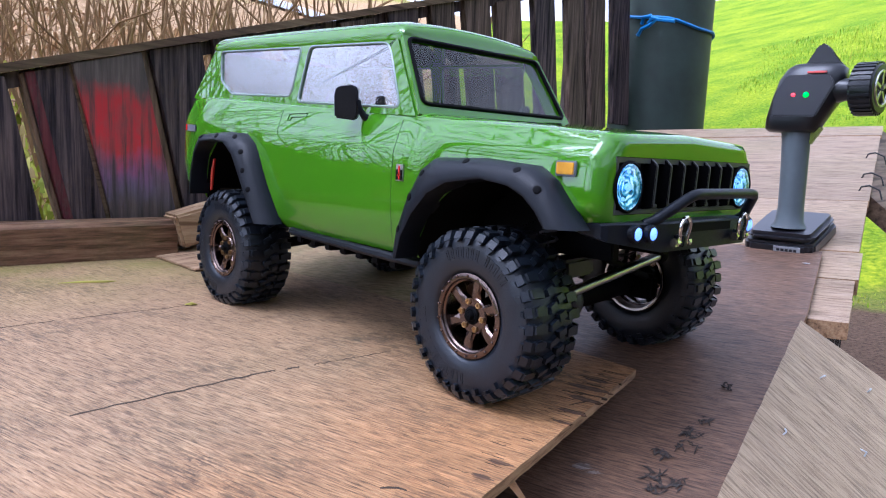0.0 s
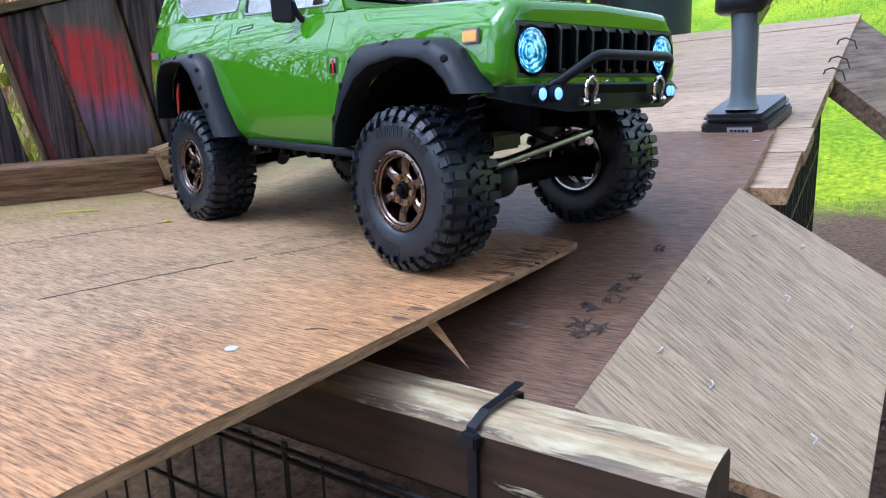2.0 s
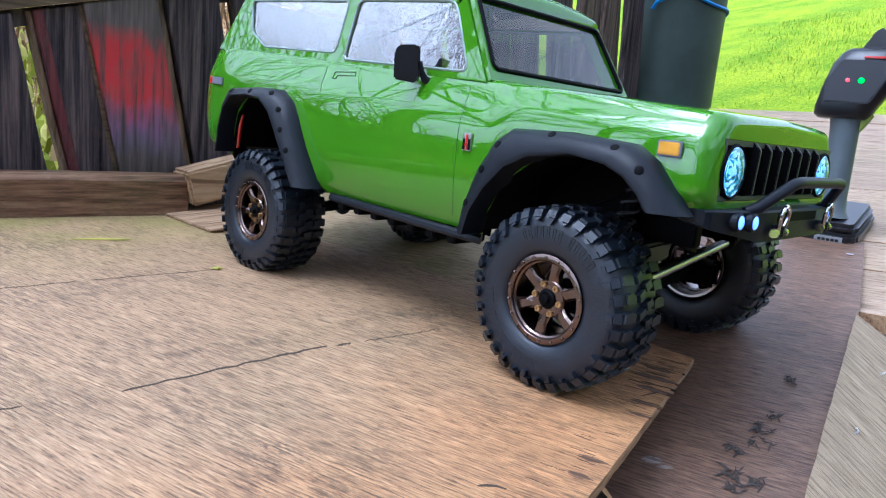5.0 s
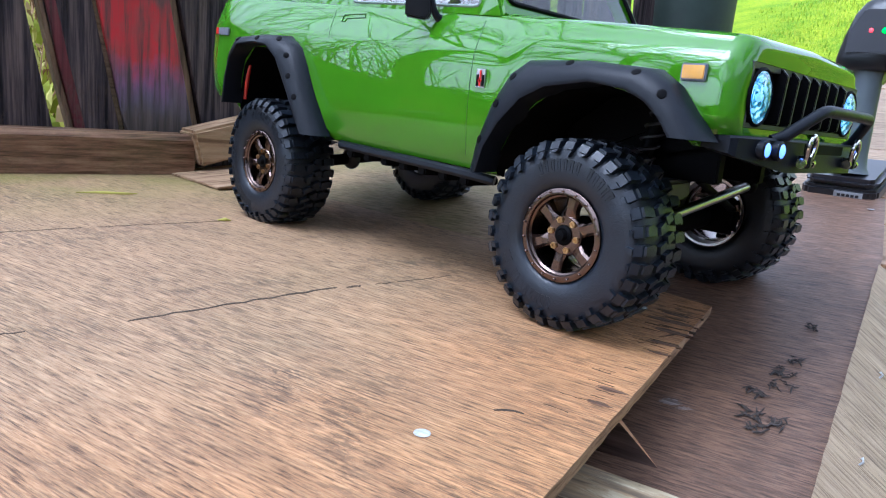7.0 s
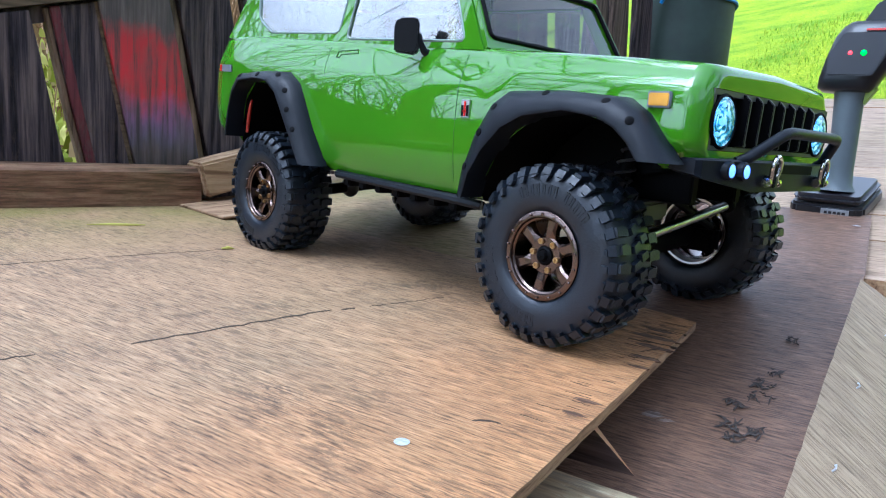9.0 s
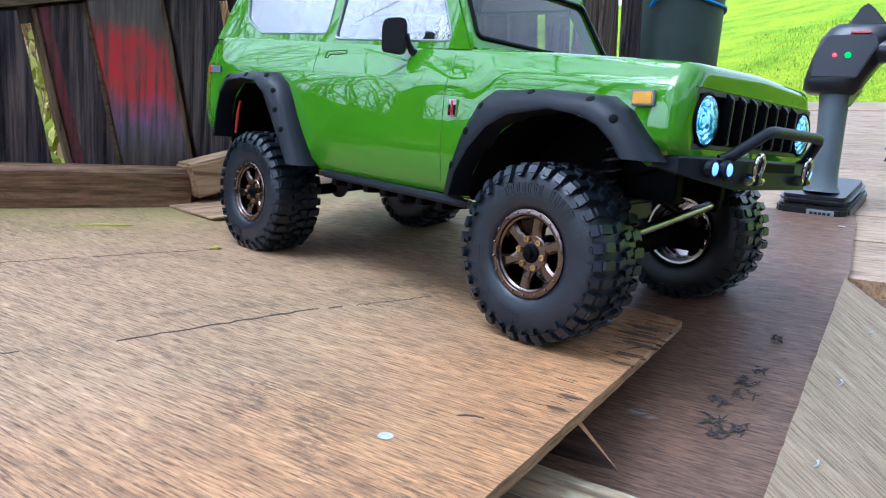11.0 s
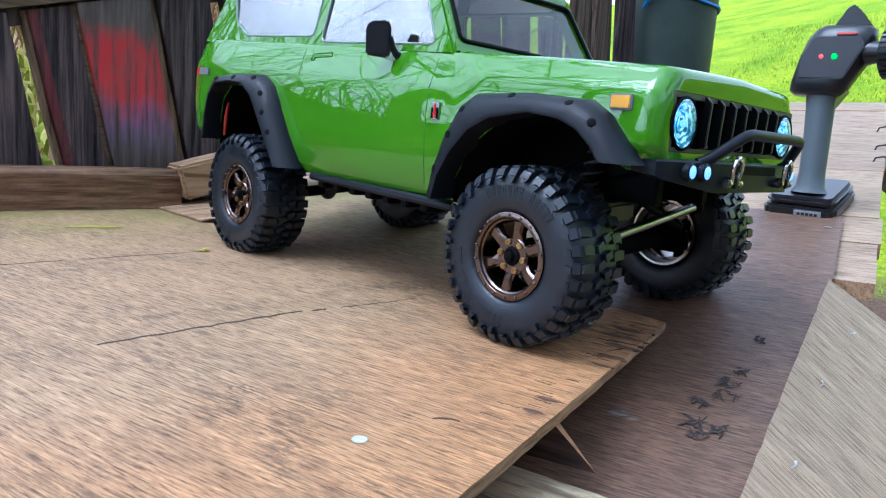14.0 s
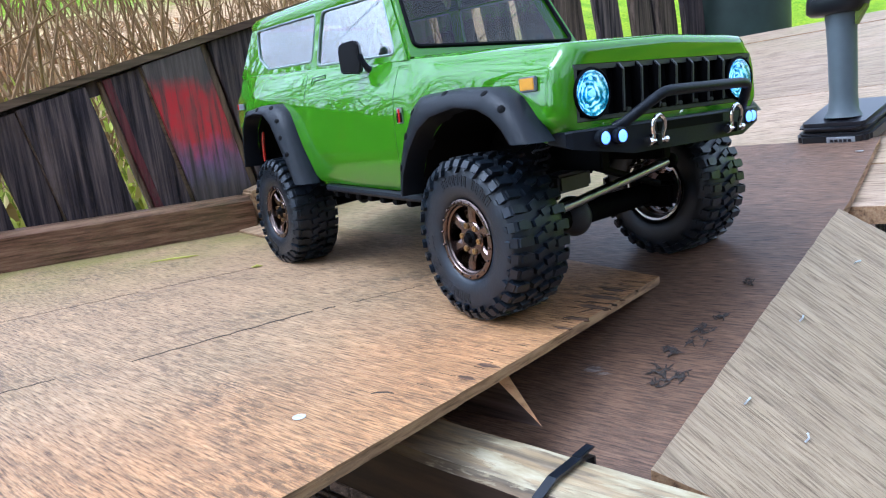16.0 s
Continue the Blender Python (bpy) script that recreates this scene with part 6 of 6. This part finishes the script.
def lawn_material():
    m, nt, nd, ln, bs = nodes_of("lawn_and_soil")
    vec = coords(nt)
    fine = noise_tex(nt, vec, 30, 8, 0.7)
    broad = noise_tex(nt, vec, 1.1, 5, 0.6)
    grass = ramp(nt, fine, [(0.3, (0.065, 0.14, 0.005)), (0.5, (0.18, 0.28, 0.007)), (0.72, (0.38, 0.43, 0.018))])
    tint = ramp(nt, broad, [(0.36, (0.62, 0.74, 0.6)), (0.62, (1.25, 1.08, 0.9))])
    grass = mix(nt, 1.0, grass, tint, "MULTIPLY")
    soil = ramp(nt, noise_tex(nt, vec, 60, 7, 0.7), [(0.3, (0.03, 0.019, 0.012)), (0.7, (0.19, 0.12, 0.08))])
    litter = ramp(nt, noise_tex(nt, vec, 25, 8, 0.75), [(0.3, (0.16, 0.09, 0.045)), (0.5, (0.44, 0.285, 0.15)), (0.72, (0.6, 0.44, 0.26))])
    geo = nd.new("ShaderNodeTexCoord")
    sep = nd.new("ShaderNodeSeparateXYZ")
    ln.new(geo.outputs["Object"], sep.inputs[0])
    wob = noise_tex(nt, vec, 4, 5, 0.7)

    def step(expr_sock, lo, hi):
        add = nd.new("ShaderNodeMath")
        add.operation = "MULTIPLY_ADD"
        ln.new(wob, add.inputs[0])
        add.inputs[1].default_value = (hi - lo) * 1.5
        ln.new(expr_sock, add.inputs[2])
        mr = nd.new("ShaderNodeMapRange")
        mr.inputs[1].default_value, mr.inputs[2].default_value = lo + 0.7 * (hi - lo), hi + 0.7 * (hi - lo)
        ln.new(add.outputs[0], mr.inputs[0])
        return mr.outputs[0]

    # the grass comes nearer behind the fence than beside the ramp
    west = nd.new("ShaderNodeMath")
    west.operation = "MINIMUM"
    west.inputs[1].default_value = 0.0
    ln.new(sep.outputs[0], west.inputs[0])
    reach = nd.new("ShaderNodeMath")
    reach.operation = "MULTIPLY_ADD"
    reach.inputs[1].default_value = -1.1
    ln.new(west.outputs[0], reach.inputs[0])
    ln.new(sep.outputs[1], reach.inputs[2])
    col = mix(nt, step(reach.outputs[0], 3.3, 4.1), soil, grass)
    neg = nd.new("ShaderNodeMath")
    neg.operation = "MULTIPLY_ADD"
    ln.new(sep.outputs[0], neg.inputs[0])
    neg.inputs[1].default_value = -1.0
    half = nd.new("ShaderNodeMath")
    half.operation = "MULTIPLY"
    ln.new(sep.outputs[1], half.inputs[0])
    half.inputs[1].default_value = -0.95
    ln.new(half.outputs[0], neg.inputs[2])
    col = mix(nt, step(neg.outputs[0], 0.55, 0.9), col, litter)
    col = mix(nt, step(neg.outputs[0], 4.6, 5.6), col, grass)
    ln.new(col, bs.inputs["Base Color"])
    bs.inputs["Roughness"].default_value, bs.inputs["Specular IOR Level"].default_value = 0.9, 0.1
    add_bump(nt, bs, fine, 1.0, 0.02)
    return m


M_LAWN = lawn_material()
bm = bmesh.new()
def spread(n, reach):
    return [math.copysign(abs(k / n) ** 2.6 * reach, k) for k in range(-n, n + 1)]


gx, gy = spread(34, 400), spread(34, 400)
grid = [[bm.verts.new((x, y + 0.5, ground_z(x, y + 0.5))) for y in gy] for x in gx]
for i in range(len(gx) - 1):
    for j in range(len(gy) - 1):
        bm.faces.new((grid[i][j], grid[i + 1][j], grid[i + 1][j + 1], grid[i][j + 1]))
tagged(to_object("ground", bm, M_LAWN, smooth=180), "bright green lawn rising behind bare soil and leaf litter", "ground", kind="structure")


def blades(name, count, place, height, material, label, seed, kind="stuff", wide=0.0025, rise=0.0):
    """Many bent blades in one mesh."""
    rnd = random.Random(seed)
    verts, faces = [], []
    for _ in range(count):
        x, y, s_ = place(rnd)
        z = ground_z(x, y) - 0.004 + rise * rnd.random()
        a = rnd.uniform(0, math.tau)
        h_ = height * rnd.uniform(0.5, 1.3) * s_
        w_ = wide * s_ * rnd.uniform(0.6, 1.4)
        lx, ly = math.cos(a) * h_ * rnd.uniform(0.1, 0.6), math.sin(a) * h_ * rnd.uniform(0.1, 0.6)
        dx, dy = -math.sin(a) * w_, math.cos(a) * w_
        i = len(verts)
        verts += [(x - dx, y - dy, z), (x + dx, y + dy, z), (x + lx * 0.4 + dx * 0.7, y + ly * 0.4 + dy * 0.7, z + h_ * 0.65), (x + lx * 0.4 - dx * 0.7, y + ly * 0.4 - dy * 0.7, z + h_ * 0.65), (x + lx, y + ly, z + h_)]
        faces += [(i, i + 1, i + 2, i + 3), (i + 3, i + 2, i + 4)]
    me = bpy.data.meshes.new(name)
    me.from_pydata(verts, [], faces)
    me.materials.append(material)
    return tagged(new(name, me), label, "grass" if "grass" in name else "leaves", kind=kind)


def grass_place(rnd):
    while True:
        r = 2.6 + 12 * rnd.random() ** 1.6
        a = radians(rnd.uniform(62, 122))
        x, y = 0.35 + r * math.cos(a) * 1.0, -0.35 + r * math.sin(a)
        if x > -0.7 - 0.35 * y and rnd.random() < (y - 2.9):
            return x, y, 0.6 + 0.13 * r


def island_leaf(name, cols, rough=0.6):
    m, nt, nd, ln, bs = nodes_of(name)
    geo = nd.new("ShaderNodeNewGeometry")
    n = len(cols)
    ln.new(ramp(nt, geo.outputs["Random Per Island"], [(i / max(1, n - 1), c) for i, c in enumerate(cols)]), bs.inputs["Base Color"])
    bs.inputs["Roughness"].default_value = rough
    bs.inputs["Specular IOR Level"].default_value = 0.15
    return m


M_GRASS = island_leaf("grass_blades", [(0.11, 0.21, 0.008), (0.19, 0.30, 0.01), (0.29, 0.38, 0.02), (0.38, 0.40, 0.05)])
M_BRAMBLE = island_leaf("bramble_leaves", [(0.16, 0.19, 0.02), (0.45, 0.50, 0.05), (0.68, 0.68, 0.15), (0.45, 0.32, 0.15)])
M_LITTER = island_leaf("dead_leaves", [(0.25, 0.13, 0.06), (0.50, 0.32, 0.16), (0.64, 0.46, 0.27), (0.68, 0.54, 0.34)])
M_TWIG = plain("brown_twigs", (0.27, 0.165, 0.08), rough=0.8, vary=0.4, scale=8)
M_TWIG_PALE = plain("pale_stems", (0.29, 0.19, 0.085), rough=0.8, vary=0.4, scale=8)
M_BARK = plain("grey_bark", (0.075, 0.06, 0.045), rough=0.9, vary=0.4, scale=12, bump=0.6, bscale=40)
for dull in (M_TWIG, M_TWIG_PALE, M_BARK):
    dull.node_tree.nodes["Principled BSDF"].inputs["Specular IOR Level"].default_value = 0.1
blades("lawn_grass", 45000, grass_place, 0.026, M_GRASS, "bright green rough lawn grass", 5)


def hedge_place(rnd):
    y = rnd.uniform(-1.0, 1.2)
    x = -0.60 - 1.1 * rnd.random() ** 1.5
    return x, y, 1.0


blades("bramble_leaf_stuff", 30000, hedge_place, 0.026, M_BRAMBLE, "yellow green bramble leaves behind the fence", 9, wide=0.007, rise=0.50)


def litter_place(rnd):
    y = rnd.uniform(-1.6, 2.4)
    x = -0.9 - 4.5 * rnd.random()
    return x, y, 1.0


blades("dead_leaf_litter", 9000, litter_place, 0.05, M_LITTER, "pale brown dead leaves under the thicket", 11, wide=0.018)

# crumbs of soil and weeds on the bare strip beside the ramp
rnd = random.Random(77)
verts, faces = [], []
for _ in range(1500):
    x, y = rnd.uniform(0.15, 1.9), rnd.uniform(0.2, 3.6)
    r = 0.006 + 0.022 * rnd.random() ** 3
    c = Vector((x, y, ground_z(x, y) + r * 0.25))
    i = len(verts)
    for k in range(2):
        for j in range(5):
            a = j * math.tau / 5 + k * 0.6
            q = r * rnd.uniform(0.7, 1.3) * (1.0 if k == 0 else 0.7)
            verts.append((c.x + q * math.cos(a), c.y + q * math.sin(a), c.z + r * (-0.4 if k == 0 else rnd.uniform(0.3, 0.7))))
    faces += [(i + j, i + (j + 1) % 5, i + 5 + (j + 1) % 5, i + 5 + j) for j in range(5)] + [tuple(i + 5 + j for j in range(5))]
me = bpy.data.meshes.new("soil_clods")
me.from_pydata(verts, [], faces)
me.materials.append(island_leaf("soil_crumbs", [(0.03, 0.019, 0.013), (0.085, 0.055, 0.037), (0.16, 0.11, 0.075), (0.26, 0.21, 0.16)], 0.9))
tagged(new("soil_clods", me), "brown clods of bare soil beside the ramp", "soil", kind="stuff")


def weed_place(rnd):
    x, y = rnd.uniform(0.15, 1.9), rnd.uniform(0.6, 3.8)
    while noise.noise((x * 2.2, y * 2.2, 8)) < 0.12:
        x, y = rnd.uniform(0.15, 1.9), rnd.uniform(0.6, 3.8)
    return x, y, 0.8


blades("weed_grass", 2600, weed_place, 0.03, M_GRASS, "small green weeds on the bare soil", 15)

# bare stems of the thicket, uncountable
rnd = random.Random(21)
bm = bmesh.new()
for k in range(620):
    y0 = rnd.uniform(-1.8, 2.0)
    x0 = -0.75 - 3.2 * rnd.random()
    if y0 > 0.6 - 0.3 * x0:
        continue
    h_ = rnd.uniform(0.7, 1.7)
    lx, ly = rnd.uniform(-0.3, 0.3) * h_, rnd.uniform(-0.35, 0.35) * h_
    z0 = ground_z(x0, y0)
    r = rnd.uniform(0.0018, 0.0065)
    pts = [(x0 + lx * t * t + rnd.uniform(-0.012, 0.012), y0 + ly * t * t + rnd.uniform(-0.012, 0.012), z0 + h_ * t) for t in (0, 0.2, 0.4, 0.6, 0.8, 1.0)]
    tube(bm, pts, [r, r * 0.9, r * 0.8, r * 0.65, r * 0.5, r * 0.2], 5)
    for _ in range(3):
        t = rnd.uniform(0.25, 0.9)
        b0 = Vector(pts[int(t * 5)])
        d = Vector((rnd.uniform(-1, 1), rnd.uniform(-1, 1), rnd.uniform(0.1, 1.0))).normalized() * rnd.uniform(0.12, 0.4)
        tube(bm, [b0, b0 + d * 0.5 + Vector((0, 0, rnd.uniform(-0.02, 0.03))), b0 + d], [r * 0.5, r * 0.4, r * 0.15], 4)
tagged(to_object("thicket_stems", bm, M_TWIG, smooth=60), "tangle of bare brown thicket stems", "thicket", kind="stuff")
bm = bmesh.new()
for k in range(60):
    y0, x0 = rnd.uniform(-1.4, 1.4), -0.68 - 1.6 * rnd.random()
    z0 = ground_z(x0, y0)
    h_ = rnd.uniform(0.5, 1.3)
    a = rnd.uniform(0, math.tau)
    pts = [(x0 + math.cos(a) * h_ * 0.5 * t, y0 + math.sin(a) * h_ * 0.5 * t, z0 + h_ * math.sin(t * 2.0)) for t in (0, 0.25, 0.5, 0.75, 1.0)]
    tube(bm, pts, [0.0042, 0.0036, 0.003, 0.002, 0.0008], 5)
tagged(to_object("arching_stems", bm, M_TWIG_PALE, smooth=60), "pale arching bramble stems behind the fence", "brambles", kind="stuff")

# the grey path across the bank
bm = bmesh.new()
rows = []
for k in range(18):
    x0, y0 = -9.2 + 0.5 * (0.6 * k - 8), 5.0 + 0.86 * (0.6 * k - 8)
    x1, y1 = x0 - 0.95, y0 + 0.55
    rows.append([(x0, y0, ground_z(x0, y0) + 0.05), (x1, y1, ground_z(x1, y1) + 0.05)])
loft(bm, rows, closed=False, caps=False)
tagged(to_object("path", bm, plain("grey_path", (0.42, 0.46, 0.52), rough=0.8, scale=20), smooth=60), "pale grey path crossing the bank", "path", kind="structure")


# bare trees standing round the place
def bare_tree(x, y, high, seed):
    rnd = random.Random(seed)
    tree = thing("bare_tree", "tall bare winter tree with thin branches", "tree", "bare trees")
    z = ground_z(x, y)
    bm = bmesh.new()
    tips = []
    lean = (rnd.uniform(-0.06, 0.06), rnd.uniform(-0.06, 0.06))
    trunk = [Vector((x + lean[0] * high * t, y + lean[1] * high * t, z - 0.2 + high * t)) for t in (0, 0.15, 0.3, 0.45, 0.6, 0.75, 0.9)]
    tube(bm, trunk, [high * f for f in (0.022, 0.017, 0.015, 0.013, 0.010, 0.007, 0.003)], 10)
    part("trunk", bm, M_BARK, tree)
    bm = bmesh.new()

    def limb(p, d, length, r, depth):
        q1, q2 = p + d * length * 0.5 + Vector((rnd.uniform(-1, 1), rnd.uniform(-1, 1), rnd.uniform(-0.3, 1))) * length * 0.06, p + d * length
        tube(bm, [p, q1, q2], [r, r * 0.75, r * 0.35], 5)
        if depth:
            for _ in range(5):
                t = rnd.uniform(0.3, 1)
                nd_ = (d + Vector((rnd.uniform(-1, 1), rnd.uniform(-1, 1), rnd.uniform(-0.3, 0.8))) * 0.8).normalized()
                limb(p.lerp(q2, t), nd_, length * rnd.uniform(0.4, 0.65), r * 0.45, depth - 1)

    for k in range(15):
        t = rnd.uniform(0.25, 0.95)
        i = min(5, int(t / 0.15))
        p = trunk[i].lerp(trunk[i + 1], rnd.random())
        a = rnd.uniform(0, math.tau)
        limb(p, Vector((math.cos(a), math.sin(a), rnd.uniform(0.2, 0.9))).normalized(), high * rnd.uniform(0.16, 0.3), high * 0.006, 3)
    part("crown", bm, M_BARK, tree, "fine bare branches")
    return tree


for k, (x, y, h_) in enumerate(((2.6, -5.2, 7.5), (-1.8, -5.0, 8.5), (0.6, -6.5, 9), (5.0, -3.2, 8), (-3.9, -3.6, 8), (5.5, 1.0, 9), (-7.0, 1.0, 9), (-3.4, -6.5, 10), (6.5, -5.5, 10), (4.2, -6.0, 9))):
    bare_tree(x, y, h_, 100 + k)


# unseen dark evergreen hedge, added so the truck's paint has something dark to reflect
def unseen_hedge_leaf(rnd):
    a = radians(rnd.uniform(165, 402))
    r = rnd.uniform(9.5, 11.5)
    return r * math.cos(a), r * math.sin(a), 1.0


rnd = random.Random(61)
verts, faces = [], []
for _ in range(60000):
    x, y, _s = unseen_hedge_leaf(rnd)
    # taller towards +x, to darken the reflections on the truck's front
    z = ground_z(x, y) + rnd.random() * ((4.2 if math.atan2(y, x) > -1.35 and x > 0 else 1.15) + 0.5 * noise.noise((x * 0.45, y * 0.45, 5)) + 0.4 * noise.noise((x * 1.3, y * 1.3, 2)))
    c = Vector((x, y, z))
    d1 = Vector((rnd.uniform(-1, 1), rnd.uniform(-1, 1), rnd.uniform(-1, 1))).normalized() * 0.12
    d2 = d1.orthogonal().normalized() * 0.05
    i = len(verts)
    verts += [c - d1, c - d2, c + d1, c + d2]
    faces.append((i, i + 1, i + 2, i + 3))
me = bpy.data.meshes.new("hedge")
me.from_pydata(verts, [], faces)
me.materials.append(island_leaf("unseen_hedge_leaves", [(0.02, 0.035, 0.012), (0.04, 0.06, 0.018), (0.07, 0.07, 0.03)]))
tagged(new("hedge", me), "unseen dark leafy hedge added to darken reflections", "hedge", kind="stuff")
